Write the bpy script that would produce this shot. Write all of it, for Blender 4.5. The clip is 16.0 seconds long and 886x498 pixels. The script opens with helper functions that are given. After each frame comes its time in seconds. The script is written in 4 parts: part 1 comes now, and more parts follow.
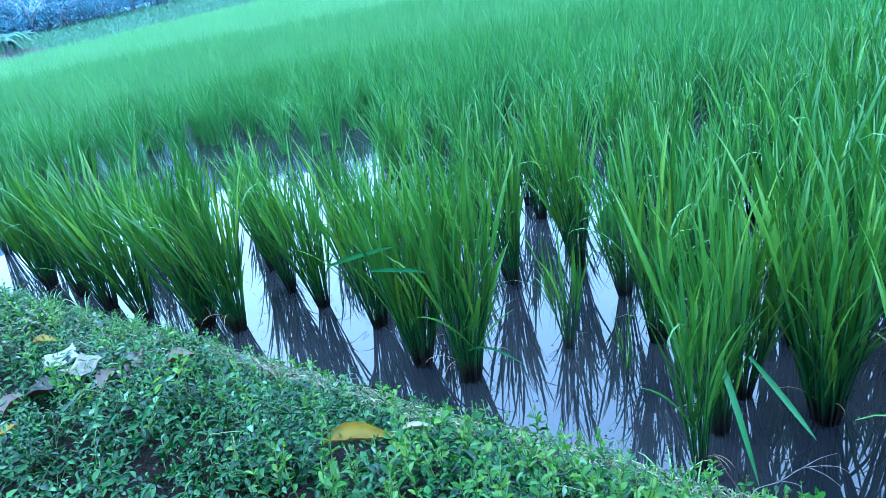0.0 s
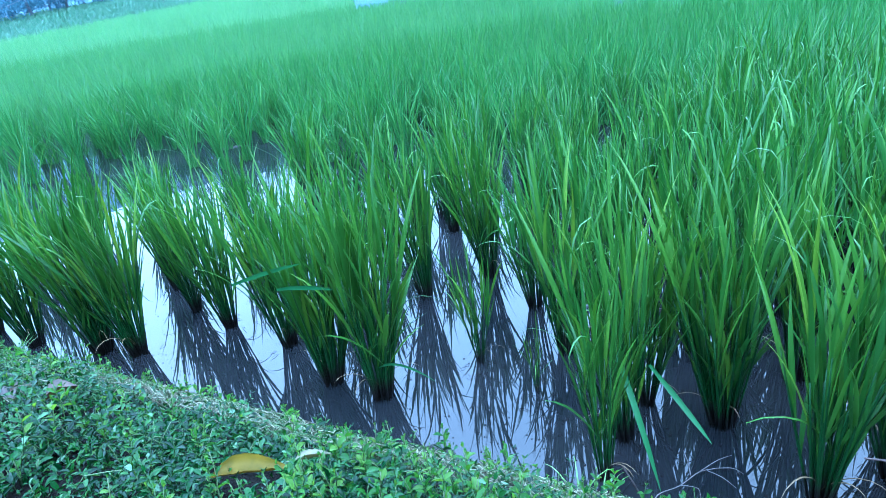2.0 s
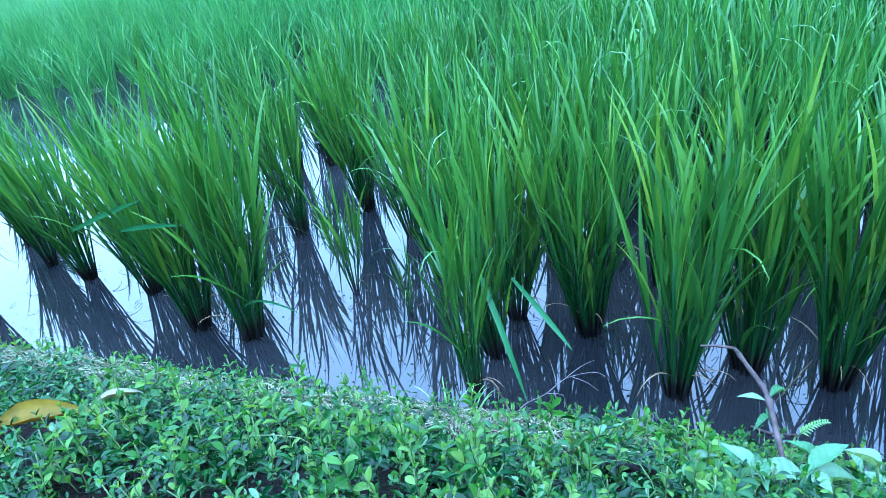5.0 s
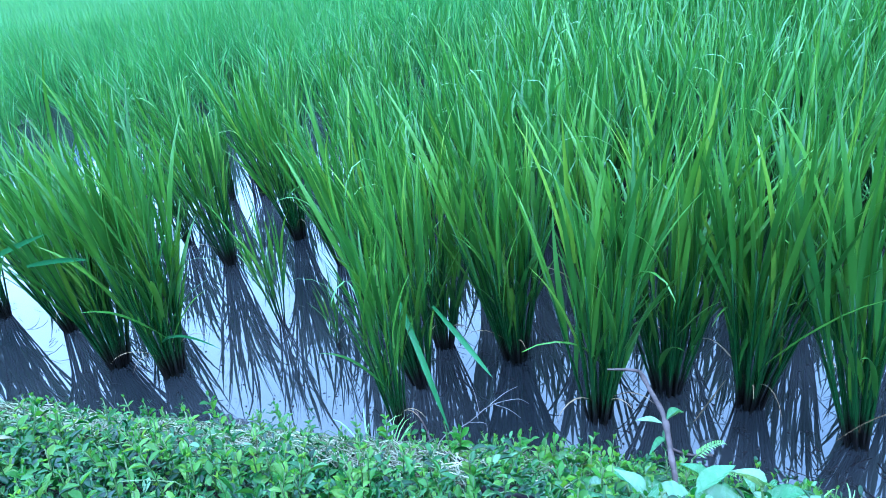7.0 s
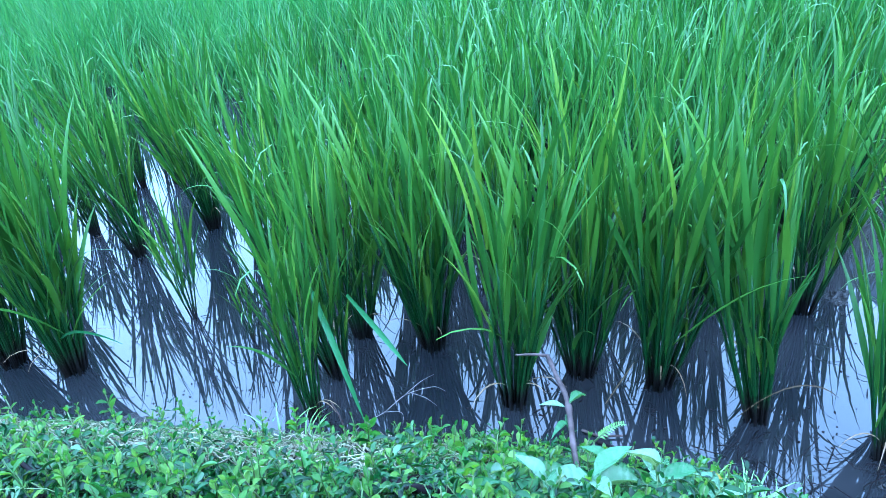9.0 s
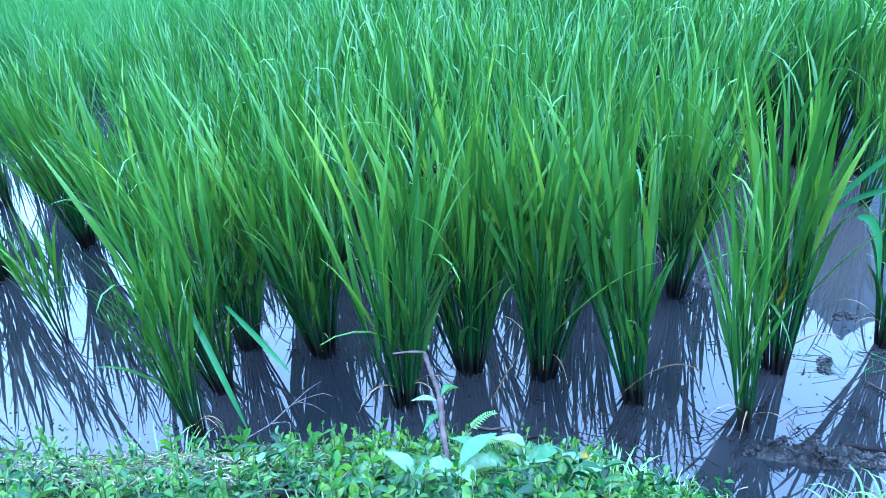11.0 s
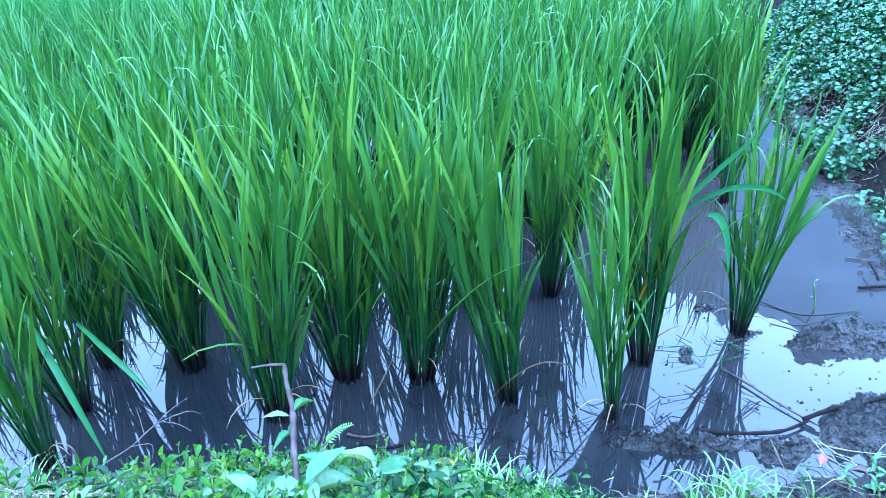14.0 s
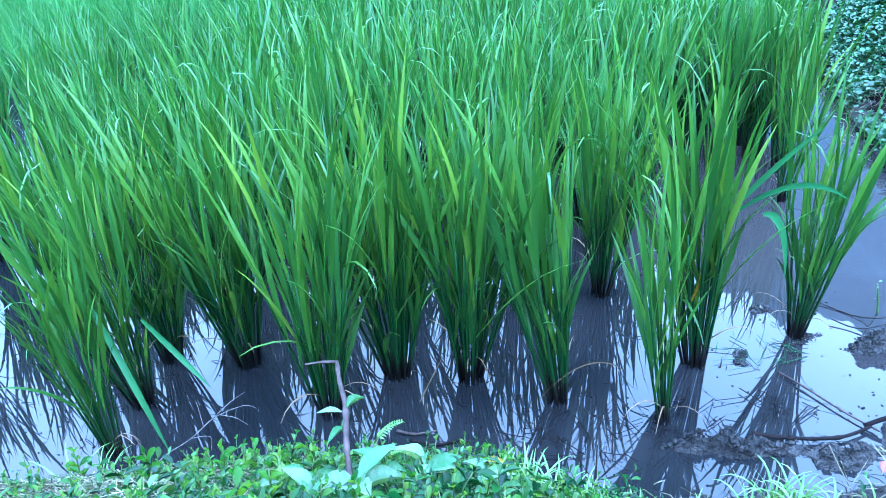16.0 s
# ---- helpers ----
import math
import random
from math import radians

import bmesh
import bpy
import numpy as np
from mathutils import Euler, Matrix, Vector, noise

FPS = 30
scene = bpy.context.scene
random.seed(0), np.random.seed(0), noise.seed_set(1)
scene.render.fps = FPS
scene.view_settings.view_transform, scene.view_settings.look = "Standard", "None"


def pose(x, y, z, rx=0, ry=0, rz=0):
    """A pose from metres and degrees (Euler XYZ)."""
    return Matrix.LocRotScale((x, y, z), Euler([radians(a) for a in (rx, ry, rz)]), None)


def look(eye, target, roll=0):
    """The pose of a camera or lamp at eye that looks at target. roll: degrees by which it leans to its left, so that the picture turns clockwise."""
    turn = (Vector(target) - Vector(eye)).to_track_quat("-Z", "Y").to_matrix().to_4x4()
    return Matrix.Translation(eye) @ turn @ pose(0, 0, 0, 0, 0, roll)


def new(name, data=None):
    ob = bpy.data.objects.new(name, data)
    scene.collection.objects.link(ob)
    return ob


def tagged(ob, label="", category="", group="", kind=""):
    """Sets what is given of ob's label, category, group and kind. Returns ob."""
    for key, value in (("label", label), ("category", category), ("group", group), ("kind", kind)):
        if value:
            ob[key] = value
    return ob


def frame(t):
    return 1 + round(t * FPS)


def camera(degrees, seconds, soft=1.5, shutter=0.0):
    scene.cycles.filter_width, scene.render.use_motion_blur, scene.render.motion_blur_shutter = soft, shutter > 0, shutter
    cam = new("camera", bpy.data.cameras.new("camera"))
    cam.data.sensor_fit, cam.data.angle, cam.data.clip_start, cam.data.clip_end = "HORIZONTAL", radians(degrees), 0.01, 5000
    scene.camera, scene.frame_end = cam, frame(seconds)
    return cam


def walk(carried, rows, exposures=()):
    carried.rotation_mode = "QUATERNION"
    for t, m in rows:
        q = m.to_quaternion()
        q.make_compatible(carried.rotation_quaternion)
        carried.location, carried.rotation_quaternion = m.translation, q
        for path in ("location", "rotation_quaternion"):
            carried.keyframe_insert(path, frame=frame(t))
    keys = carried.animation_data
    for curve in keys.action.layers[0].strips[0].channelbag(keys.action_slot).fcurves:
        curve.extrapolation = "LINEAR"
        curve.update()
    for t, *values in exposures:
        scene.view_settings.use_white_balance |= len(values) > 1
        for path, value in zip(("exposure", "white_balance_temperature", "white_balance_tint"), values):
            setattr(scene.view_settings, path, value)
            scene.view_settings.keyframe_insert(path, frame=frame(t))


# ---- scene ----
EXPOSURE, KELVIN, TINT = 2.2, 4150, 4
cam = camera(66.5, 16.0, soft=0.6)
PATH = [
    (0, (0.006, 0.001, 1.287), (-0.009, 1.835, 0.489), -10.4),
    (0.5, (0.02, 0.006, 1.282), (0.078, 1.825, 0.452), -9.7),
    (1, (0.034, 0.015, 1.281), (0.18, 1.826, 0.444), -8.7),
    (1.5, (0.044, 0.018, 1.279), (0.236, 1.829, 0.453), -8.3),
    (2, (0.052, 0.021, 1.284), (0.268, 1.84, 0.48), -8.6),
    (2.5, (0.069, 0.025, 1.282), (0.34, 1.825, 0.452), -8.5),
    (3, (0.09, 0.033, 1.271), (0.435, 1.807, 0.414), -8.2),
    (3.5, (0.109, 0.038, 1.263), (0.502, 1.752, 0.312), -8.4),
    (3.7, (0.109, 0.04, 1.261), (0.502, 1.735, 0.275), -8.5),
    (5.8, (0.228, 0.03, 1.147), (0.678, 1.711, 0.163), -9.2),
    (6, (0.227, 0.028, 1.152), (0.697, 1.71, 0.177), -8.9),
    (6.5, (0.243, 0.025, 1.16), (0.761, 1.706, 0.208), -8.6),
    (7, (0.272, 0.021, 1.163), (0.841, 1.695, 0.228), -8.0),
    (7.5, (0.29, 0.02, 1.156), (0.903, 1.673, 0.212), -7.4),
    (8, (0.296, 0.018, 1.155), (0.986, 1.635, 0.2), -6.2),
    (8.5, (0.311, 0.019, 1.154), (1.049, 1.608, 0.189), -5.8),
    (9, (0.317, 0.02, 1.145), (1.056, 1.596, 0.16), -5.6),
    (9.5, (0.333, 0.014, 1.138), (1.118, 1.565, 0.149), -5.0),
    (9.7, (0.344, 0.015, 1.141), (1.154, 1.544, 0.138), -4.8),
    (11.8, (0.388, -0.03, 1.121), (1.43, 1.371, 0.146), -2.9),
    (12, (0.399, -0.024, 1.134), (1.446, 1.356, 0.134), -2.2),
    (12.5, (0.407, -0.028, 1.13), (1.486, 1.322, 0.124), -1.9),
    (13, (0.417, -0.033, 1.125), (1.531, 1.29, 0.121), -2.0),
    (13.5, (0.43, -0.041, 1.129), (1.58, 1.256, 0.131), -1.6),
    (14, (0.436, -0.045, 1.123), (1.629, 1.214, 0.126), -0.9),
    (14.5, (0.441, -0.049, 1.122), (1.643, 1.187, 0.108), -0.7),
    (15, (0.438, -0.052, 1.125), (1.605, 1.222, 0.118), -2.1),
    (15.5, (0.434, -0.05, 1.129), (1.567, 1.264, 0.134), -2.7),
    (16, (0.429, -0.052, 1.133), (1.513, 1.302, 0.136), -3.2),
]
walk(cam, [(t, look(eye, target, roll)) for t, eye, target, roll in PATH],
     exposures=[(0, EXPOSURE - 0.22, KELVIN, TINT), (3.7, EXPOSURE - 0.1, KELVIN, TINT + 2), (7, EXPOSURE + 0.08, KELVIN, TINT + 4), (9.5, EXPOSURE + 0.12, KELVIN, TINT + 4), (12, EXPOSURE + 0.28, KELVIN, TINT + 8), (16, EXPOSURE + 0.32, KELVIN, TINT + 8)])

# ---- light ----
SUN_EL, SUN_AZ = 48.0, 140.0
world = bpy.data.worlds.new("overcast_sky")
scene.world = world
world.use_nodes = True
wn, wl = world.node_tree.nodes, world.node_tree.links
wn.clear()
sky = wn.new("ShaderNodeTexSky")
sky.sky_type, sky.sun_disc = "NISHITA", False
sky.sun_elevation, sky.sun_rotation = radians(SUN_EL), radians(SUN_AZ)
sky.air_density, sky.dust_density, sky.ozone_density = 1.0, 4.0, 1.0
bg_sky = wn.new("ShaderNodeBackground")
bg_sky.inputs["Strength"].default_value = 0.08
wl.new(sky.outputs["Color"], bg_sky.inputs["Color"])
# the cloud layer: pale, a little uneven
tc = wn.new("ShaderNodeTexCoord")
cn = wn.new("ShaderNodeTexNoise")
cn.inputs["Scale"].default_value, cn.inputs["Detail"].default_value = 2.2, 4
cr = wn.new("ShaderNodeValToRGB")
cr.color_ramp.elements[0].position, cr.color_ramp.elements[0].color = 0.3, (0.68, 0.83, 1.0, 1)
cr.color_ramp.elements[1].position, cr.color_ramp.elements[1].color = 0.75, (0.82, 0.92, 1.0, 1)
bg_cloud = wn.new("ShaderNodeBackground")
bg_cloud.inputs["Strength"].default_value = 4.0
wl.new(tc.outputs["Generated"], cn.inputs["Vector"])
wl.new(cn.outputs["Fac"], cr.inputs["Fac"])
sep = wn.new("ShaderNodeSeparateXYZ")
high = wn.new("ShaderNodeValToRGB")
high.color_ramp.elements[0].position, high.color_ramp.elements[0].color = 0.0, (0.30, 0.33, 0.37, 1)
high.color_ramp.elements[1].position, high.color_ramp.elements[1].color = 0.55, (1.0, 1.0, 1.0, 1)
tone = wn.new("ShaderNodeMix")
tone.data_type, tone.blend_type = "RGBA", "MULTIPLY"
tone.inputs["Factor"].default_value = 1.0
wl.new(tc.outputs["Generated"], sep.inputs[0])
wl.new(sep.outputs["Z"], high.inputs["Fac"])
wl.new(cr.outputs["Color"], tone.inputs["A"])
wl.new(high.outputs["Color"], tone.inputs["B"])
wl.new(tone.outputs["Result"], bg_cloud.inputs["Color"])
wm, wo = wn.new("ShaderNodeMixShader"), wn.new("ShaderNodeOutputWorld")
wm.inputs["Fac"].default_value = 0.8
wl.new(bg_sky.outputs[0], wm.inputs[1])
wl.new(bg_cloud.outputs[0], wm.inputs[2])
wl.new(wm.outputs[0], wo.inputs["Surface"])

sun_data = bpy.data.lights.new("sun", "SUN")
sun_data.energy, sun_data.angle, sun_data.color = 0.5, radians(30), (1.0, 0.96, 0.9)
sun = new("sun", sun_data)
sun.matrix_world = pose(0, 0, 12, 90 - SUN_EL, 0, -SUN_AZ + 180)


# ---- materials ----
def material(name):
    m = bpy.data.materials.new(name)
    m.use_nodes = True
    n, l = m.node_tree.nodes, m.node_tree.links
    return m, n, l, n["Principled BSDF"]


def ramp(n, l, source, stops):
    r = n.new("ShaderNodeValToRGB")
    while len(r.color_ramp.elements) < len(stops):
        r.color_ramp.elements.new(0.5)
    for e, (p, c) in zip(r.color_ramp.elements, stops):
        e.position, e.color = p, (*c, 1)
    l.new(source, r.inputs["Fac"])
    return r.outputs["Color"]


def noise_tex(n, l, scale, detail=4.0, stretch=None, coord="Object"):
    t = n.new("ShaderNodeTexNoise")
    t.inputs["Scale"].default_value, t.inputs["Detail"].default_value = scale, detail
    c = n.new("ShaderNodeTexCoord")
    src = c.outputs[coord]
    if stretch:
        mp = n.new("ShaderNodeMapping")
        mp.inputs["Scale"].default_value = stretch
        l.new(src, mp.inputs["Vector"])
        src = mp.outputs["Vector"]
    l.new(src, t.inputs["Vector"])
    return t.outputs["Fac"]


def mixed(n, l, a, b, fac, mode="MIX"):
    m = n.new("ShaderNodeMix")
    m.data_type, m.blend_type = "RGBA", mode
    for sock, v in ((m.inputs["Factor"], fac), (m.inputs["A"], a), (m.inputs["B"], b)):
        if isinstance(v, (int, float)):
            sock.default_value = v
        elif isinstance(v, tuple):
            sock.default_value = (*v, 1)
        else:
            l.new(v, sock)
    return m.outputs["Result"]


def bump(n, l, b, height, strength, distance=0.01):
    k = n.new("ShaderNodeBump")
    k.inputs["Strength"].default_value, k.inputs["Distance"].default_value = strength, distance
    l.new(height, k.inputs["Height"])
    l.new(k.outputs["Normal"], b.inputs["Normal"])


def leafy(name, stops, rough=0.45, glow=0.35, glow_tone=(1.25, 1.2, 0.5), island=True, spec=0.5, patch=0.35, patch_scale=9.0, wet=False):
    """A leaf: a colour for each blade, blotches along it, and light coming through."""
    m, n, l, b = material(name)
    rnd = n.new("ShaderNodeNewGeometry").outputs["Random Per Island"] if island else n.new("ShaderNodeObjectInfo").outputs["Random"]
    col = ramp(n, l, rnd, stops)
    blot = ramp(n, l, noise_tex(n, l, patch_scale, 3), [(0.3, (0.55, 0.6, 0.55)), (0.7, (1.25, 1.2, 1.2))])
    col = mixed(n, l, col, blot, patch, "MULTIPLY")
    l.new(col, b.inputs["Base Color"])
    b.inputs["Roughness"].default_value = rough
    b.inputs["Specular IOR Level"].default_value = spec
    if wet:
        l.new(ramp(n, l, noise_tex(n, l, 70, 4), [(0.4, (0.18, 0.18, 0.18)), (0.62, (0.6, 0.6, 0.6))]), b.inputs["Roughness"])
        # veins run out from the midrib
        xyz = n.new("ShaderNodeSeparateXYZ")
        l.new(n.new("ShaderNodeTexCoord").outputs["Object"], xyz.inputs[0])
        away, slant, wave, sharp = (n.new("ShaderNodeMath") for _ in range(4))
        away.operation, slant.operation, wave.operation, sharp.operation = "ABSOLUTE", "MULTIPLY_ADD", "SINE", "MULTIPLY"
        l.new(xyz.outputs["Y"], away.inputs[0])
        l.new(away.outputs[0], slant.inputs[0])
        slant.inputs[1].default_value = -0.8
        l.new(xyz.outputs["X"], slant.inputs[2])
        l.new(slant.outputs[0], sharp.inputs[0])
        sharp.inputs[1].default_value = 760
        l.new(sharp.outputs[0], wave.inputs[0])
        rough_h = n.new("ShaderNodeMath")
        rough_h.operation = "MULTIPLY_ADD"
        l.new(noise_tex(n, l, 190, 3), rough_h.inputs[0])
        rough_h.inputs[1].default_value = 4.0
        l.new(wave.outputs[0], rough_h.inputs[2])
        bump(n, l, b, rough_h.outputs[0], 0.35, 0.0012)
    t = n.new("ShaderNodeBsdfTranslucent")
    l.new(mixed(n, l, col, glow_tone, 1.0, "MULTIPLY"), t.inputs["Color"])
    mx = n.new("ShaderNodeMixShader")
    mx.inputs["Fac"].default_value = glow
    l.new(b.outputs[0], mx.inputs[1])
    l.new(t.outputs[0], mx.inputs[2])
    l.new(mx.outputs[0], n["Material Output"].inputs["Surface"])
    return m


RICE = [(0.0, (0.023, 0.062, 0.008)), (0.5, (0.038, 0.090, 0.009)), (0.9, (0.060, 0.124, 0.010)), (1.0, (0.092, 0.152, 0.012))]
# haze painted into the crop's greens: paler and bluer farther out
RICE_FAR_HAZED = [(0.0, (0.080, 0.178, 0.075)), (0.5, (0.100, 0.205, 0.086)), (1.0, (0.13, 0.235, 0.098))]
RICE_MID_HAZED = [(0.0, (0.052, 0.128, 0.044)), (0.5, (0.068, 0.152, 0.050)), (1.0, (0.095, 0.188, 0.058))]
rice_leaf = leafy("rice_leaf", RICE, rough=0.42, glow=0.20, spec=0.28, island=False)
RICE_INNER = [(0.0, (0.026, 0.072, 0.012)), (0.5, (0.041, 0.101, 0.014)), (0.93, (0.060, 0.132, 0.016)), (1.0, (0.085, 0.155, 0.018))]
rice_foliage = leafy("rice_foliage", RICE_INNER, rough=0.42, glow=0.20, spec=0.28)
# the farther the band, the more haze its leaf colour carries
rice_far_hazed = leafy("rice_far_hazed", RICE_FAR_HAZED, rough=0.5, patch_scale=0.6, patch=0.3)
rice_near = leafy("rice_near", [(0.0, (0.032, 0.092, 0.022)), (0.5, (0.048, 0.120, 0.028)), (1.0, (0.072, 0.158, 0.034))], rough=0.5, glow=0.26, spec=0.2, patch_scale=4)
rice_mid_hazed = leafy("rice_mid_hazed", RICE_MID_HAZED, rough=0.55, glow=0.3, spec=0.25, patch_scale=1.5)
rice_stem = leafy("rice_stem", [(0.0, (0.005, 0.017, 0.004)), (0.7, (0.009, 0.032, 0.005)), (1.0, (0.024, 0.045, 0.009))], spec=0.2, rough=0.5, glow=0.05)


def shaded_foot(m):
    """Shade at the clump's foot painted into the stalk colour, ragged upper edge."""
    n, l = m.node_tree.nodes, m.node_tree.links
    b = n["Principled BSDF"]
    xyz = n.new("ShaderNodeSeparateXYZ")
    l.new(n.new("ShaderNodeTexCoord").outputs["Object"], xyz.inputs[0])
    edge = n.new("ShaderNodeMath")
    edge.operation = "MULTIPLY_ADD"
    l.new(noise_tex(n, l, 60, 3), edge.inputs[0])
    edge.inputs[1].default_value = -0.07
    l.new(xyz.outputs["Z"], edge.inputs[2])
    foot_shade = ramp(n, l, edge.outputs[0], [(0.0, (1, 1, 1)), (0.05, (0, 0, 0))])
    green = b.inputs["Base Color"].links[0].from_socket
    l.new(mixed(n, l, green, (0.009, 0.007, 0.006), foot_shade), b.inputs["Base Color"])


shaded_foot(rice_stem)
rice_dry = leafy("rice_dry", [(0.0, (0.08, 0.05, 0.02)), (1.0, (0.15, 0.105, 0.05))], rough=0.7, glow=0.15, island=False)
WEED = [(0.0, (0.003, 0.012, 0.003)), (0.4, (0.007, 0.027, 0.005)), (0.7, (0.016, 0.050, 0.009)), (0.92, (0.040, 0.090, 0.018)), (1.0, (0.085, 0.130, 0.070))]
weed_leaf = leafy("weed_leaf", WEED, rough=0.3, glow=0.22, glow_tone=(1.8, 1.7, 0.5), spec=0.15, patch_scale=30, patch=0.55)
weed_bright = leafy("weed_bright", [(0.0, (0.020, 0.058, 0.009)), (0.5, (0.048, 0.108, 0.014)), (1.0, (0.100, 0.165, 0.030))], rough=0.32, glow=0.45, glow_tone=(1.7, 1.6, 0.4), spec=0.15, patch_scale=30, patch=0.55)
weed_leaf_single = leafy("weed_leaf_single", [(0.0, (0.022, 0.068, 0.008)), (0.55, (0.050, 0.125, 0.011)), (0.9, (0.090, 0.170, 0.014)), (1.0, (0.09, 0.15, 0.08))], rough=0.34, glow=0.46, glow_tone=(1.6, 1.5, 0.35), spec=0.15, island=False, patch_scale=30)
weed_stem = leafy("weed_stem", [(0.0, (0.025, 0.052, 0.010)), (0.6, (0.055, 0.085, 0.024)), (1.0, (0.09, 0.11, 0.045))], rough=0.5, glow=0.05, spec=0.2)
broad_leaf = leafy("broad_leaf", [(0.0, (0.035, 0.095, 0.028)), (0.6, (0.070, 0.135, 0.058)), (1.0, (0.13, 0.19, 0.115))], rough=0.26, spec=0.22, glow=0.35, wet=True, island=False, patch_scale=25)
vine_leaf = leafy("vine_leaf", [(0.0, (0.008, 0.030, 0.008)), (0.5, (0.020, 0.062, 0.017)), (1.0, (0.048, 0.105, 0.04))], rough=0.36, spec=0.3, glow=0.2, patch_scale=25)
grass_leaf = leafy("grass_leaf", [(0.0, (0.08, 0.22, 0.05)), (1.0, (0.16, 0.34, 0.09))], rough=0.45, glow=0.3, patch_scale=20)
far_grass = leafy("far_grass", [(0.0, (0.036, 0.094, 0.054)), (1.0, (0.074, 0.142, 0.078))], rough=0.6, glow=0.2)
# aerial haze is painted into these distant leaves as blue and lift
tree_leaf_hazed = leafy("tree_leaf_hazed", [(0.0, (0.034, 0.078, 0.105)), (1.0, (0.09, 0.155, 0.185))], rough=0.7, glow=0.3, glow_tone=(1, 1, 1), spec=0.1, patch_scale=1.5)
palm_leaf_hazed = leafy("palm_leaf_hazed", [(0.0, (0.055, 0.125, 0.10)), (1.0, (0.11, 0.18, 0.145))], rough=0.5, glow=0.3, spec=0.2, patch_scale=3)
straw = leafy("straw", [(0.0, (0.06, 0.052, 0.026)), (0.6, (0.14, 0.13, 0.075)), (1.0, (0.24, 0.23, 0.15))], rough=0.7, glow=0.1, patch_scale=60)
yellow_leaf = leafy("yellow_leaf", [(0.0, (0.10, 0.072, 0.004)), (1.0, (0.15, 0.105, 0.006))], rough=0.5, glow=0.2, glow_tone=(1, 0.85, 0.3), spec=0.12, island=False, patch_scale=45, patch=0.7)
brown_leaf = leafy("brown_leaf", [(0.0, (0.014, 0.008, 0.006)), (1.0, (0.055, 0.034, 0.022))], rough=0.5, glow=0.08, spec=0.3, island=False, patch_scale=40, patch=0.7)
red_leaf = leafy("red_leaf", [(0.0, (0.11, 0.038, 0.022)), (1.0, (0.13, 0.05, 0.03))], rough=0.5, glow=0.1, island=False, patch_scale=60)


def soil_material():
    m, n, l, b = material("wet_mud")
    fine = noise_tex(n, l, 85, 8)
    wide = noise_tex(n, l, 6, 5)
    tone = ramp(n, l, wide, [(0.3, (0.010, 0.009, 0.009)), (0.55, (0.024, 0.022, 0.021)), (0.75, (0.048, 0.043, 0.041))])
    grain = ramp(n, l, fine, [(0.3, (0.45, 0.45, 0.45)), (0.7, (1.25, 1.22, 1.2))])
    l.new(mixed(n, l, tone, grain, 0.8, "MULTIPLY"), b.inputs["Base Color"])
    l.new(ramp(n, l, wide, [(0.35, (0.3, 0.3, 0.3)), (0.65, (0.7, 0.7, 0.7))]), b.inputs["Roughness"])
    b.inputs["Specular IOR Level"].default_value = 0.35
    bump(n, l, b, fine, 1.0, 0.035)
    return m


mud = soil_material()


def shaded_soil_material():
    m, n, l, b = material("soil_with_leaf_shade")
    # soil kept near black: its colour also carries the shade under the leaves
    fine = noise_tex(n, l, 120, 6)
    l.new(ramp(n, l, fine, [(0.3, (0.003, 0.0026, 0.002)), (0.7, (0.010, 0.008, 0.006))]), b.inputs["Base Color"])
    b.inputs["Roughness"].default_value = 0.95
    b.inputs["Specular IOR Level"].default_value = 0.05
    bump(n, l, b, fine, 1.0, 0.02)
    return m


shaded_soil = shaded_soil_material()


def water_material():
    m, n, l, b = material("muddy_water")
    cloud = noise_tex(n, l, 3.0, 4)
    l.new(ramp(n, l, cloud, [(0.3, (0.0055, 0.0062, 0.0072)), (0.7, (0.0120, 0.0120, 0.0130))]), b.inputs["Base Color"])
    # the shallow side channel is full of stirred-up silt
    xyz = n.new("ShaderNodeSeparateXYZ")
    l.new(n.new("ShaderNodeTexCoord").outputs["Object"], xyz.inputs[0])
    edge = n.new("ShaderNodeMath")
    edge.operation = "MULTIPLY_ADD"
    l.new(noise_tex(n, l, 1.6, 3), edge.inputs[0])
    edge.inputs[1].default_value = 0.9
    l.new(xyz.outputs["X"], edge.inputs[2])
    silt = n.new("ShaderNodeMapRange")
    silt.inputs["From Min"].default_value, silt.inputs["From Max"].default_value = 2.2, 2.8
    l.new(edge.outputs[0], silt.inputs["Value"])
    clear = b.inputs["Base Color"].links[0].from_socket
    l.new(mixed(n, l, clear, (0.019, 0.0172, 0.017), silt.outputs["Result"]), b.inputs["Base Color"])
    b.inputs["Roughness"].default_value = 0.015
    b.inputs["IOR"].default_value = 1.333
    bump(n, l, b, noise_tex(n, l, 9.0, 2), 0.05, 0.004)
    return m


water_mat = water_material()


def bark_material(name, dark, pale, scale=60, shine=0.2):
    m, n, l, b = material(name)
    f = noise_tex(n, l, scale, 5)
    l.new(ramp(n, l, f, [(0.3, dark), (0.7, pale)]), b.inputs["Base Color"])
    b.inputs["Roughness"].default_value = 0.75
    b.inputs["Specular IOR Level"].default_value = shine
    bump(n, l, b, f, 0.6, 0.003)
    return m


bark_pale = bark_material("bark_pale", (0.012, 0.008, 0.007), (0.055, 0.040, 0.036), 60, 0.1)
bark_dark = bark_material("bark_dark", (0.002, 0.0015, 0.0015), (0.010, 0.007, 0.007), 60, 0.06)
# distant bark, lightened and blued in its colour for haze
bark_tree_hazed = bark_material("bark_tree_hazed", (0.08, 0.09, 0.11), (0.16, 0.17, 0.19), 6)
twig_white = bark_material("twig_white", (0.05, 0.042, 0.04), (0.12, 0.105, 0.10), 90)
